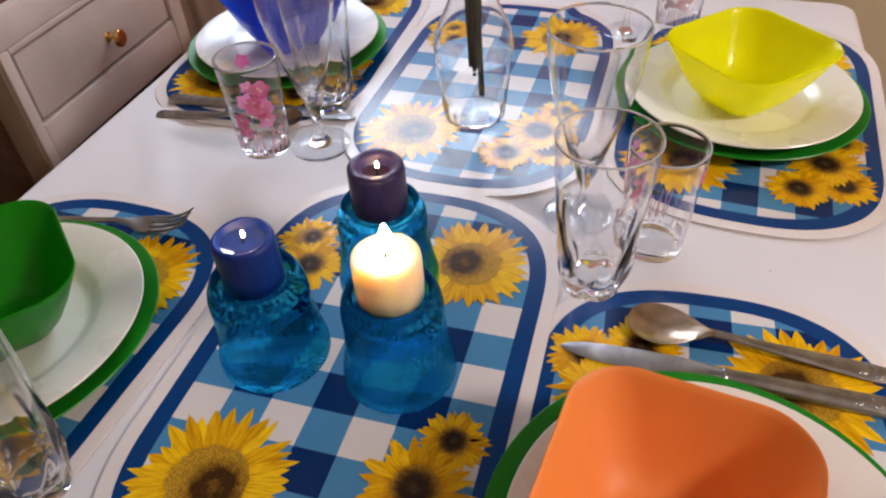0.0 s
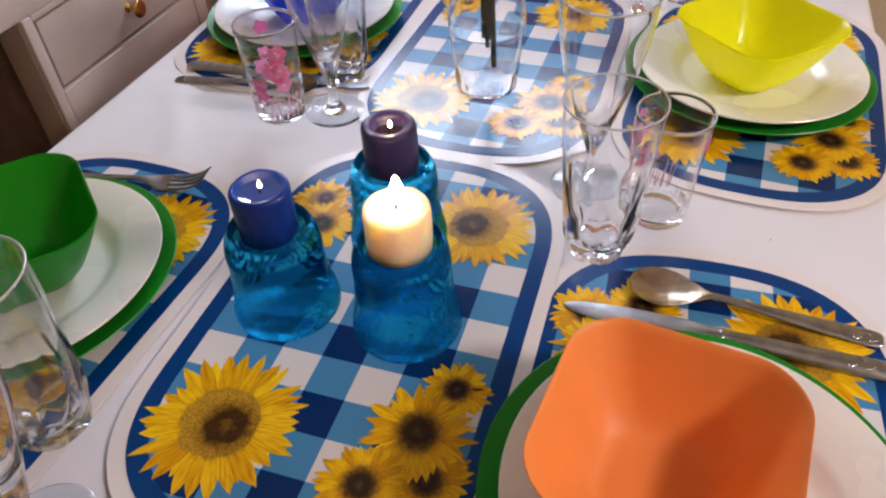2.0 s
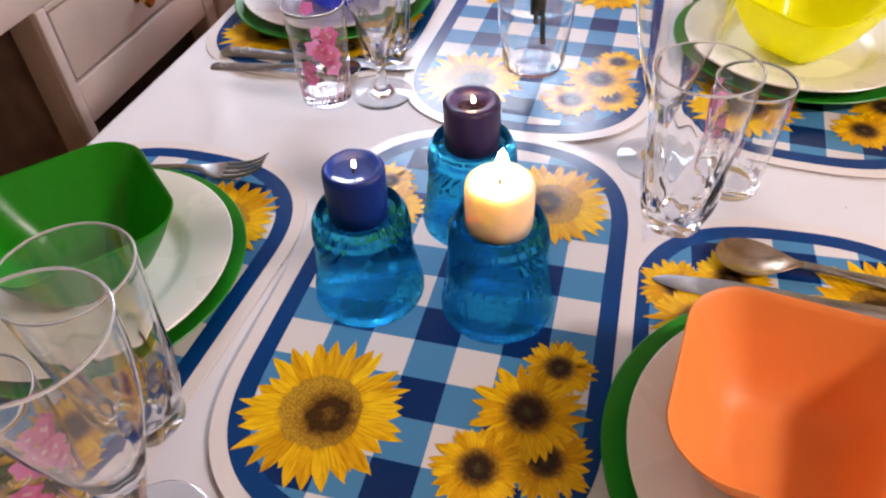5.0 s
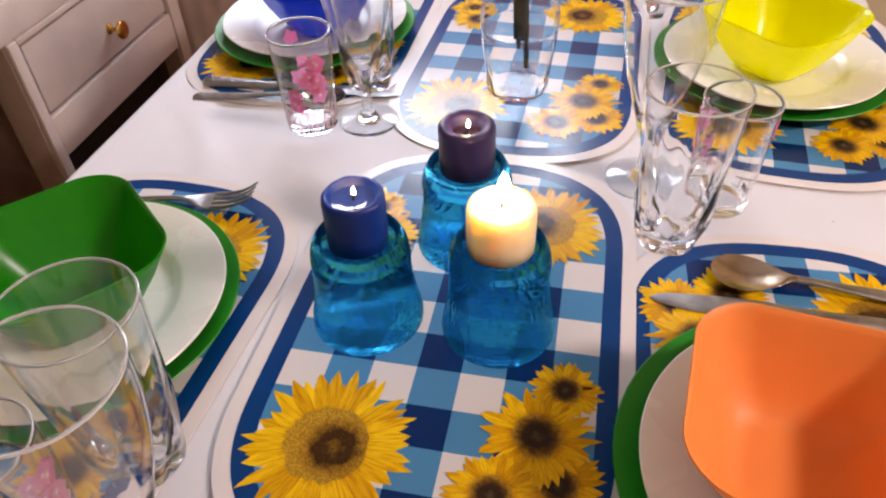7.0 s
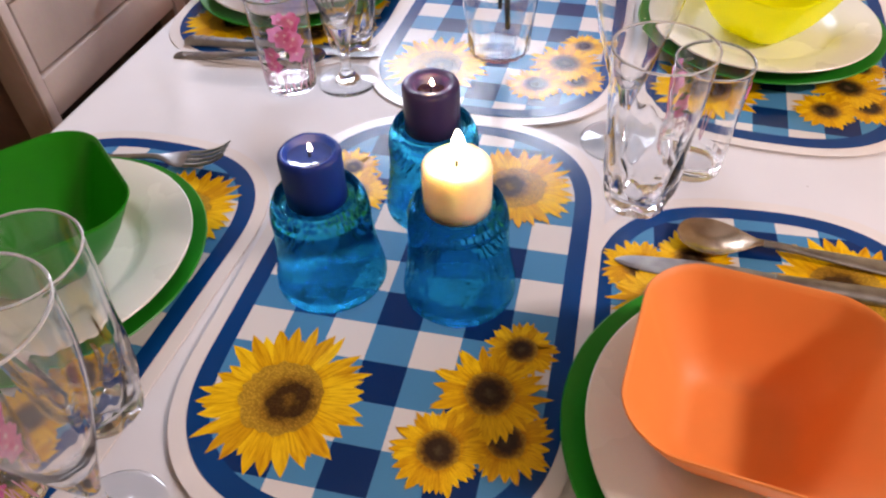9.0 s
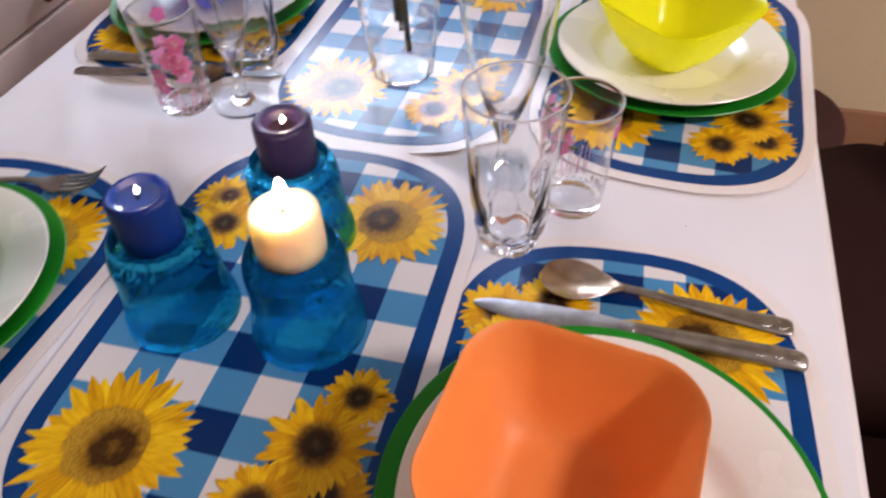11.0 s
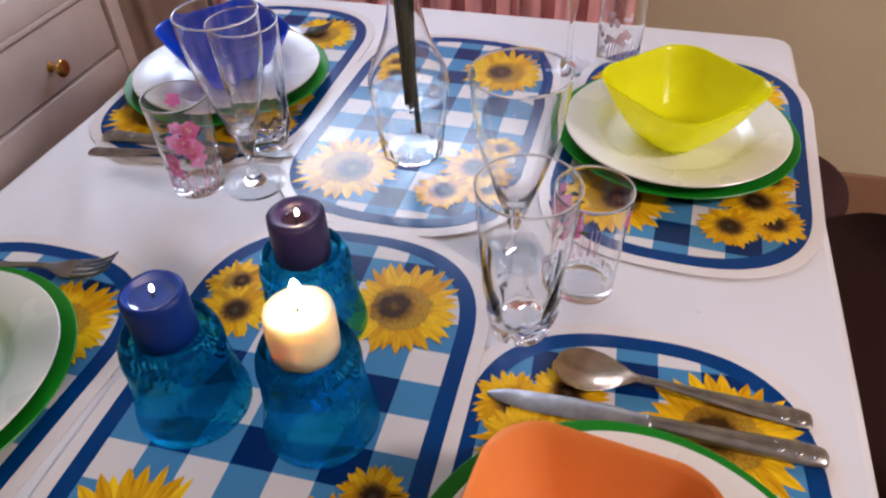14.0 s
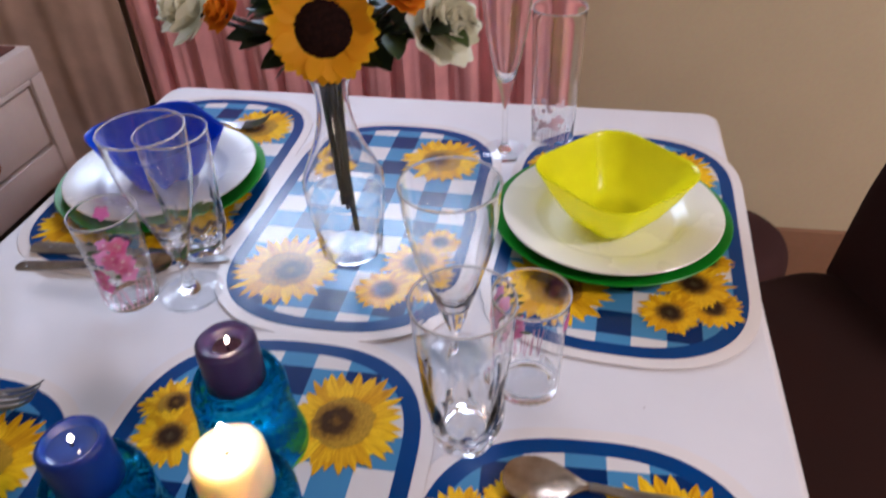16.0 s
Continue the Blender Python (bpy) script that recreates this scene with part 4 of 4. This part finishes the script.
part("body", lathe([(0, 0)] + smooth_profile(outer, 4) + smooth_profile(inner, 4), 64, lambda a, z: 1 + (0.02 * math.cos(16 * a) if z < 0.02 else 0)), "glass", vase)
bm = bmesh.new()
for k in range(26):
    a = 2 * math.pi * k / 26
    t = tube([(0.004 * math.cos(a), 0.004 * math.sin(a), 0.0046), (0.025 * math.cos(a), 0.025 * math.sin(a), 0.0058)], [0.0003, 0.0008], 6)
    me = bpy.data.meshes.new("tmp")
    t.to_mesh(me)
    t.free()
    bm.from_mesh(me)
    bpy.data.meshes.remove(me)
bmesh.ops.recalc_face_normals(bm, faces=bm.faces)
part("star_cut_base", bm, "cut_glass", vase, "star-cut glass base")
bm = lathe([(0.0400, 0.0745), (0.0, 0.0745)], 48)
MAT["water"] = clear_glass("water", (0.99, 0.99, 0.99), 0.0, 20.0, 1.06)
part("water_surface", bm, "water", vase, "still water inside the vase")


VM = Vector((VX, VY, MTOP))


def leaf_blade(length, width, droop):
    bm = bmesh.new()
    rows = []
    for k in range(7):
        u = k / 6
        w = width * math.sin(math.pi * min(0.999, u * 0.92 + 0.06)) ** 0.8
        y, z = length * u, -droop * u * u
        rows.append([bm.verts.new((-w, y, z + 0.15 * w)), bm.verts.new((0, y, z)), bm.verts.new((w, y, z + 0.15 * w))])
    for a, b in zip(rows, rows[1:]):
        for j in range(2):
            bm.faces.new((a[j], a[j + 1], b[j + 1], b[j]))
    bmesh.ops.solidify(bm, geom=list(bm.faces), thickness=0.0006)
    return bm


def sunflower(m, r, seed, stem_to):
    s = thing("sunflower", "cut sunflower with yellow petals and dark brown centre", "flower", m)
    rnd = random.Random(seed)
    for layer in range(2):
        for k in range(19):
            a = 360 * (k + 0.5 * layer + rnd.uniform(-0.2, 0.2)) / 19
            ln = r * (0.47 if layer == 0 else 0.43) * rnd.uniform(0.9, 1.08)
            mm = pose(0, 0, 0.001 + 0.002 * layer, 0, 0, a) @ pose(0, r * 0.42, 0, 14 + 10 * layer + rnd.uniform(-8, 8), rnd.uniform(-10, 10), 0)
            part("petal", leaf_blade(ln, r * 0.155, ln * 0.15), "sun_petal", s, m=mm)
    part("seed_disc", lathe([(0, 0.009), (r * 0.2, 0.0095), (r * 0.36, 0.008), (r * 0.47, 0.003), (r * 0.47, -0.002), (r * 0.2, -0.008), (0, -0.010)], 40, lambda a, z: 1 + 0.02 * math.sin(29 * a)), "sun_disc", s, "dark brown seed disc")
    inv = m.inverted()
    base, end = Vector((0, 0, -0.008)), inv @ Vector(stem_to)
    neck = inv @ (VM + Vector((0.002, -0.003, 0.200)))
    part("stem", tube([base, base.lerp(neck, 0.5) + Vector((0, 0, -0.006)), neck, neck.lerp(end, 0.5), end], [0.004, 0.004, 0.0038, 0.0034, 0.003]), "stem", s)
    return s


def white_rose(m, r, seed, stem_to, mat="rose", name="white_rose", label="creamy white rose in the vase"):
    g = thing(name, label, "flower", m)
    rnd = random.Random(seed)
    for ringk, (n, tilt, rad, ln) in enumerate(((4, 80, 0.10, 0.55), (6, 66, 0.18, 0.70), (8, 50, 0.26, 0.82), (9, 30, 0.30, 0.90), (10, 8, 0.30, 0.95))):
        for k in range(n):
            a = 360 * (k + rnd.uniform(-0.2, 0.2)) / n + 25 * ringk
            mm = pose(0, 0, -0.25 * r + 0.12 * r * (4 - ringk), 0, 0, a) @ pose(0, r * rad * 0.4, 0, tilt + rnd.uniform(-6, 6), 0, 0)
            part("petal", leaf_blade(r * ln, r * 0.42, -r * 0.18), mat, g, m=mm)
    inv = m.inverted()
    end = inv @ Vector(stem_to)
    side = 2 * math.pi * seed / 7
    neck = inv @ (VM + Vector((0.007 * math.cos(side), 0.007 * math.sin(side), 0.204)))
    start = Vector((0, 0, -0.2 * r))
    part("stem", tube([start, start.lerp(neck, 0.5) + inv.to_3x3() @ Vector((0, 0, 0.012)), neck, neck.lerp(end, 0.5), end], 0.0022), "stem", g)
    return g


bottom = [VM + Vector(v) for v in ((0.010, -0.006, 0.030), (0.006, 0.002, 0.055), (0.006, 0.004, 0.11), (0.0, -0.006, 0.095), (0.008, -0.002, 0.12), (-0.004, 0.006, 0.12), (0.002, 0.002, 0.10))]
SUN = VM + Vector((0.013, -0.034, 0.262))
sunflower(look(SUN, SUN - (Vector((0.22, -0.25, 1.22)) - SUN)), 0.054, 7, bottom[0])
for k, (dx, dy, dz, r, kind) in enumerate(((-0.116, -0.010, 0.266, 0.037, "rose"), (0.112, -0.008, 0.256, 0.037, "rose"), (-0.078, -0.030, 0.272, 0.019, "orange_petal"), (0.086, -0.028, 0.292, 0.019, "orange_petal"), (0.155, 0.03, 0.300, 0.028, "rose"), (0.02, 0.05, 0.31, 0.034, "rose"), (-0.045, 0.05, 0.32, 0.032, "rose"))):
    p = VM + Vector((dx, dy, dz))
    away = (Vector((dx, dy - 0.06, 0.10))).normalized()
    m = look(p, p - away)
    if kind == "rose":
        white_rose(m, r, 20 + k, bottom[1 + k % 6])
    else:
        white_rose(m, r, 20 + k, bottom[1 + k % 6], kind, "orange_flower", "small orange flower in the vase")
rnd = random.Random(9)
for s in range(19):
    ang = 2 * math.pi * s / 19 + rnd.uniform(-0.2, 0.2)
    reach, up = rnd.uniform(0.05, 0.115), rnd.uniform(0.244, 0.292)
    if math.sin(ang) < -0.35:  # the sunflower hangs on this side
        continue
    tip = Vector((reach * math.cos(ang), 0.8 * reach * math.sin(ang), up))
    sp = thing("leafy_sprig", "sprig of dark green leaves in the vase", "foliage", pose(VX, VY, MTOP))
    neck = Vector((0.008 * math.cos(ang), 0.008 * math.sin(ang), 0.206))
    foot = Vector((0.004 * math.cos(ang), 0.004 * math.sin(ang), rnd.uniform(0.045, 0.12)))
    path = [foot, neck, neck.lerp(tip, 0.5) + Vector((0, 0, 0.012)), tip]
    part("stem", tube(path, [0.0026, 0.0040, 0.0022, 0.001], 6), "stem", sp)
    for k in range(16):
        u = 0.22 + 0.78 * k / 15
        p = neck.lerp(tip, u) + Vector((0, 0, 0.012 * math.sin(math.pi * u)))
        yaw = math.degrees(ang) - 90 + (60 if k % 2 else -60) * (1 - 0.6 * u) + rnd.uniform(-20, 20)
        ln = rnd.uniform(0.022, 0.040)
        part("leaf", leaf_blade(ln, ln * 0.30, ln * 0.25), "leaf" if (s + k) % 4 else "leaf_light", sp, m=pose(p.x, p.y, p.z, rnd.uniform(-25, 30), rnd.uniform(-40, 40), yaw))

# ---- cutlery ----


def bar(stations, per=4):
    """A smooth flat bar along x, from (x, half width, thickness, height, dish)."""
    rows = []
    for k in range(len(stations) - 1):
        p0, p1, p2, p3 = stations[max(k - 1, 0)], stations[k], stations[k + 1], stations[min(k + 2, len(stations) - 1)]
        for s in range(per):
            t = s / per
            rows.append([0.5 * (2 * b + (c - a) * t + (2 * a - 5 * b + 4 * c - d) * t * t + (3 * b - a - 3 * c + d) * t ** 3) for a, b, c, d in zip(p0, p1, p2, p3)])
    rows.append(list(stations[-1]))
    loops = []
    for x, w, t, z, dish in rows:
        w = max(w, 0.0006)
        across = [math.cos(math.pi * k / 10) for k in range(11)]
        top = [(x, w * s, z + t * (0.3 + 0.7 * math.sqrt(max(0.0, 1 - s * s))) - dish * (1 - s * s)) for s in across]
        low = [(x, w * s * 0.97, z - dish * (1 - s * s)) for s in reversed(across)]
        loops.append(top + low)
    return loft(loops)


def engraving(parent, x0, length, z, half):
    """Low raised leaves along the end of a handle."""
    for k in range(6):
        x = x0 + length * k / 5
        bm = bmesh.new()
        m = pose(x, half * 0.42 * (-1) ** k, z, 0, 0, 35 * (-1) ** k) @ Matrix.Diagonal((2.0, 0.8, 0.28, 1))
        bmesh.ops.create_uvsphere(bm, u_segments=12, v_segments=8, radius=0.0019, matrix=m)
        part("raised_leaf", bm, "steel", parent)


HANDLE = [(-0.0950, 0.0010, 0.0012, 0.0004, 0), (-0.0943, 0.0052, 0.0018, 0.0004, 0), (-0.0910, 0.0074, 0.0024, 0.0004, 0), (-0.0800, 0.0082, 0.0026, 0.0005, 0), (-0.0550, 0.0070, 0.0026, 0.0018, 0), (-0.0150, 0.0046, 0.0028, 0.0046, 0), (0.0080, 0.0034, 0.0030, 0.0066, 0), (0.0205, 0.0034, 0.0026, 0.0072, 0)]


def spoon(m, label):
    s = thing("table_spoon", label, "spoon", m, group="cutlery")
    part("handle", bar(HANDLE), "steel", s, "steel handle with raised leaves", angle=80)
    table_of = ((0.0, 0.0034, 0.0, 0.0026), (0.08, 0.0046, 0.0, 0.0022), (0.20, 0.0092, 0.0012, 0.0016), (0.35, 0.0150, 0.0040, 0.0012), (0.50, 0.0186, 0.0062, 0.0011), (0.65, 0.0196, 0.0066, 0.0011), (0.80, 0.0176, 0.0048, 0.0011), (0.90, 0.0138, 0.0028, 0.0011), (0.965, 0.0088, 0.0010, 0.0011), (1.0, 0.0010, 0.0, 0.0011))
    st = [(0.0203 + 0.0615 * u, w, t, 0.0072 - 0.0008 * math.sin(math.pi * u), dish) for u, w, dish, t in table_of]
    # browner steel than the handle paints in a warm reflection
    part("spoon_bowl", bar(st), "tarnished", s, "deep oval spoon bowl, warm sheen put into its colour", angle=80)
    engraving(s, -0.088, 0.026, 0.0030, 0.008)
    return s


def knife(m, label):
    s = thing("table_knife", label, "knife", m, group="cutlery")
    h = [(-0.1200, 0.0010, 0.0030, 0.0002, 0), (-0.1192, 0.0058, 0.0042, 0.0002, 0), (-0.1150, 0.0084, 0.0058, 0.0002, 0), (-0.1000, 0.0092, 0.0064, 0.0002, 0), (-0.0500, 0.0080, 0.0064, 0.0003, 0), (-0.0060, 0.0066, 0.0064, 0.0006, 0), (0.0000, 0.0066, 0.0064, 0.0006, 0)]
    part("handle", bar(h), "steel", s, "thick steel handle with raised leaves", angle=80)
    part("bolster", bar([(-0.0002, 0.0068, 0.0066, 0.0006, 0), (0.0012, 0.0076, 0.0068, 0.0006, 0), (0.0026, 0.0068, 0.0064, 0.0008, 0)]), "steel", s, "ringed collar of the handle")
    bl = [(0.0022, 0.0062, 0.0040, 0.0024, 0), (0.0120, 0.0070, 0.0026, 0.0028, 0), (0.0300, 0.0090, 0.0017, 0.0026, 0), (0.0600, 0.0096, 0.0014, 0.0020, 0), (0.0880, 0.0090, 0.0012, 0.0008, 0), (0.1050, 0.0070, 0.0011, 0.0010, 0), (0.1150, 0.0042, 0.0010, 0.0008, 0), (0.1200, 0.0008, 0.0009, 0.0007, 0)]
    part("blade", bar(bl), "steel", s, "polished steel blade with rounded tip", angle=80)
    engraving(s, -0.112, 0.030, 0.0064, 0.009)
    return s


def fork(m, label):
    s = thing("table_fork", label, "fork", m, group="cutlery")
    part("handle", bar(HANDLE), "steel", s, "steel handle with raised leaves", angle=80)
    head = [(0.0203, 0.0034, 0.0026, 0.0072, 0), (0.0290, 0.0046, 0.0022, 0.0066, 0), (0.0380, 0.0090, 0.0018, 0.0056, 0.0006), (0.0460, 0.0118, 0.0016, 0.0050, 0.0010), (0.0540, 0.0122, 0.0015, 0.0050, 0.0008)]
    part("fork_head", bar(head), "steel", s, angle=80)
    for k in range(4):
        y = -0.0103 + 0.00687 * k
        pts = [(0.0530, y, 0.0056), (0.066, y, 0.0062), (0.080, y, 0.0100), (0.090, y, 0.0150), (0.097, y * 0.97, 0.0205)]
        part("tine", tube(pts, [0.0018, 0.0017, 0.0015, 0.0012, 0.0006], 8), "steel", s)
    engraving(s, -0.088, 0.026, 0.0030, 0.008)
    return s


def along(tail, tip, z, cls, label, length):
    a, b = Vector(tail), Vector(tip)
    ang = math.degrees(math.atan2(b.y - a.y, b.x - a.x))
    c = a.lerp(b, 0.095 / length if cls is not knife else 0.120 / length)
    k = (b - a).length / length
    return cls(pose(c.x, c.y, z, 0, 0, ang) @ Matrix.Diagonal((k, k, 1, 1)), label)


along((0.388, 0.0925), (0.1965, 0.1025), MTOP, spoon, "worn steel table spoon on the placemat beside the orange bowl", 0.178)
along((0.3945, 0.0615), (0.1510, 0.0660), MTOP, knife, "steel table knife on the placemat beside the orange bowl", 0.240)
along((-0.392, 0.097), (-0.204, 0.123), MTOP + 0.001, fork, "steel table fork with tines over a printed sunflower", 0.193)
along((-0.360, 0.302), (-0.180, 0.318), TOP + 0.002, spoon, "steel table spoon beside the green plate, handle over the cloth", 0.178)
along((-0.362, 0.334), (-0.125, 0.340), MTOP, knife, "steel table knife partly under the green plate", 0.240)
along((-0.366, 0.632), (-0.186, 0.641), MTOP, fork, "dull steel table fork on the far side of the blue bowl", 0.193)

# ---- white cabinet with a drawer ----
cab = thing("drawer_cabinet", "cream painted side cabinet with a drawer and red-brown top", "cabinet", pose(0, 0, 0))
CX0, CX1, CY0, CY1 = -1.12, -0.700, 0.395, 0.850
LEGS = ((CX1 - 0.058, CX1, CY0 + 0.022, CY0 + 0.045), (CX1 - 0.045, CX1, CY1 - 0.036, CY1), (CX0, CX0 + 0.045, CY0 + 0.022, CY0 + 0.045), (CX0, CX0 + 0.045, CY1 - 0.045, CY1))
for b in LEGS:
    front = 0.0085 if b[1] == CX1 else 0.0
    # the leg's shaded side is painted in as tan
    part("leg", boxed(b[0], b[1] - front, b[2], b[3], 0, 0.731, 0.003), "tan_wood", cab, "tan leg, side shade put into its colour")
    if front:
        part("stile", boxed(b[1] - 0.0083, b[1], b[2] + 0.002, b[3] - 0.002, 0.40, 0.731, 0.002), "white_wood", cab, "narrow cream front of the leg")
part("end_panel", boxed(CX0 + 0.02, CX1 - 0.06, 0.115, 0.133, 0, 0.731, 0.002), "brown_wood", cab, "brown panel under the end of the top")
part("top_rail", boxed(CX1 - 0.030, CX1 - 0.002, CY0 + 0.0455, CY1 - 0.0365, 0.722, 0.731, 0.001), "white_wood", cab)
part("bottom_rail", boxed(CX1 - 0.030, CX1 - 0.002, CY0 + 0.0455, CY1 - 0.0365, 0.536, 0.603, 0.003), "white_wood", cab)
part("side_panel", boxed(CX0 + 0.0455, CX1 - 0.0585, CY0 + 0.028, CY0 + 0.040, 0.06, 0.730), "brown_wood", cab, "brown wooden side panel")
part("side_panel", boxed(CX0 + 0.0455, CX1 - 0.0455, CY1 - 0.020, CY1 - 0.008, 0.40, 0.730), "brown_wood", cab, "brown wooden side panel")
# solid block whose colour paints the shade below the drawer
part("lower_inside", boxed(CX0 + 0.03, CX1 - 0.062, CY0 + 0.046, CY1 - 0.040, 0.06, 0.5595), "gap", cab, "block under the drawer, shade put into its colour")
part("back_panel", boxed(CX0 + 0.008, CX0 + 0.020, CY0 + 0.0455, CY1 - 0.0455, 0.06, 0.730), "brown_wood", cab, "brown wooden back panel")
# solid block whose colour paints the shade in the drawer gaps
part("carcass", boxed(CX0 + 0.03, CX1 - 0.034, CY0 + 0.046, CY1 - 0.040, 0.56, 0.729), "gap", cab, "block behind the drawer, gap shade put into its colour")
part("top_board", boxed(CX0 - 0.002, CX1 - 0.002, 0.10, CY1 - 0.002, 0.7315, 0.780, 0.004), "white_wood", cab, "cream painted top with moulded edge")
part("top_inlay", boxed(CX0 + 0.02, CX1 - 0.020, 0.12, CY1 - 0.018, 0.7802, 0.784, 0.001), "red_wood", cab, "red-brown wooden inlay")
drawer = part("drawer_front", boxed(CX1 - 0.022, CX1 - 0.006, CY0 + 0.0525, CY1 - 0.0410, 0.6095, 0.7170, 0.002), "white_wood", cab, "cream painted drawer front, closed")
part("knob", lathe(smooth_profile([(0.0, 0.0), (0.008, 0.0), (0.0085, 0.002), (0.0045, 0.005), (0.004, 0.013), (0.010, 0.018), (0.0145, 0.022), (0.0150, 0.025), (0.0125, 0.0275), (0.006, 0.029), (0.0, 0.0292)], 4), 32), "brass", drawer, "round aged brass knob", pose(CX1 - 0.006, 0.640, 0.6530, 0, 90, 0))
tray = solid("white_dish", lathe([(0, 0), (0.045, 0), (0.075, 0.018), (0.078, 0.022), (0.073, 0.020), (0.044, 0.004), (0, 0.004)], 48), "porcelain", "white dish standing on the cabinet", "dish", pose(-0.80, 0.62, 0.7842))

# ---- dark chairs on the far side of the table ----


def side_chair(m):
    c = thing("upholstered_chair", "dark brown upholstered dining chair in shade", "chair", m, group="dark chairs")
    seat = []
    for z, k in ((0.400, 0.90), (0.404, 0.96), (0.415, 1.0), (0.450, 1.0), (0.466, 0.975), (0.474, 0.92), (0.478, 0.80), (0.481, 0.45)):
        seat.append([(0.225 * k * px, 0.235 * k * py, z) for px, py in rounded_square(1.0, 0.42, 8)])
    part("seat", loft(seat), "dark_fabric", c, "padded seat with rounded corners")
    part("seat_frame", boxed(-0.20, 0.20, -0.205, 0.205, 0.355, 0.3995, 0.004), "dark_wood", c)
    loops = []
    for k in range(15):
        u = k / 14
        round_off = math.sqrt(max(0.0, 1 - max(0.0, (u - 0.30) / 0.70) ** 2.4))
        half, thick = 0.225 * (0.34 + 0.66 * round_off), 0.030 * (0.55 + 0.45 * round_off)
        loops.append([(0.205 + 0.06 * u + thick * px, half * py, 0.46 + 0.38 * u) for px, py in rounded_square(1.0, 0.6, 6)])
    part("backrest", loft(loops), "dark_fabric", c, "padded backrest with a rounded top")
    for sx, sy in ((-0.18, -0.19), (-0.18, 0.19), (0.18, -0.19), (0.18, 0.19)):
        part("leg", boxed(sx - 0.018, sx + 0.018, sy - 0.018, sy + 0.018, 0, 0.3545, 0.003), "dark_wood", c)
    return c


chair = side_chair(pose(0.600, 0.495, 0, 0, 0, 26))
copy_thing(chair, pose(0.540, -0.020, 0, 0, 0, 3))


# an added round body in place of the dark shadow beside the table
def pouf(m):
    p = thing("shadow_stand_in", "low round dark body standing in for a shadow near the wall", "pouf", m)
    part("upper_body", lathe(smooth_profile([(0.0, 0.300), (0.08, 0.298), (0.115, 0.290), (0.130, 0.268), (0.133, 0.235), (0.126, 0.205), (0.118, 0.198)], 4), 48), "plum_fabric", p, "rounded plum top of the shadow stand-in")
    part("base", lathe([(0.118, 0.1985), (0.124, 0.17), (0.122, 0.02), (0.112, 0.0), (0.0, 0.0)], 48), "plum_fabric", p)
    part("dark_ring", lathe([(0.122 + 0.004 * math.cos(2 * math.pi * k / 8), 0.198 + 0.004 * math.sin(2 * math.pi * k / 8)) for k in range(9)], 48), "dark_fabric", p, "dark ring round the shadow stand-in")
    return p


pouf(pose(0.565, 1.025, 0) @ Matrix.Diagonal((1, 1, 1.2, 1)))

# ---- crumbs on the cloth ----


def crumb(x, y, size, seed):
    bm = bmesh.new()
    bmesh.ops.create_icosphere(bm, subdivisions=2, radius=size)
    for v in bm.verts:
        v.co *= 1 + 0.35 * noise.noise(v.co * 900 + Vector((seed, 0, 0)))
        v.co.z *= 0.6
    return solid("crumb", bm, "red_wood", "tiny dark brown crumb on the white cloth", "crumb", pose(x, y, TOP + size * 0.5), group="crumbs on the cloth")


crumb(0.3100, 0.1910, 0.0006, 0)
crumb(-0.1550, 0.0700, 0.0009, 1)
crumb(-0.1480, 0.0180, 0.0009, 2)
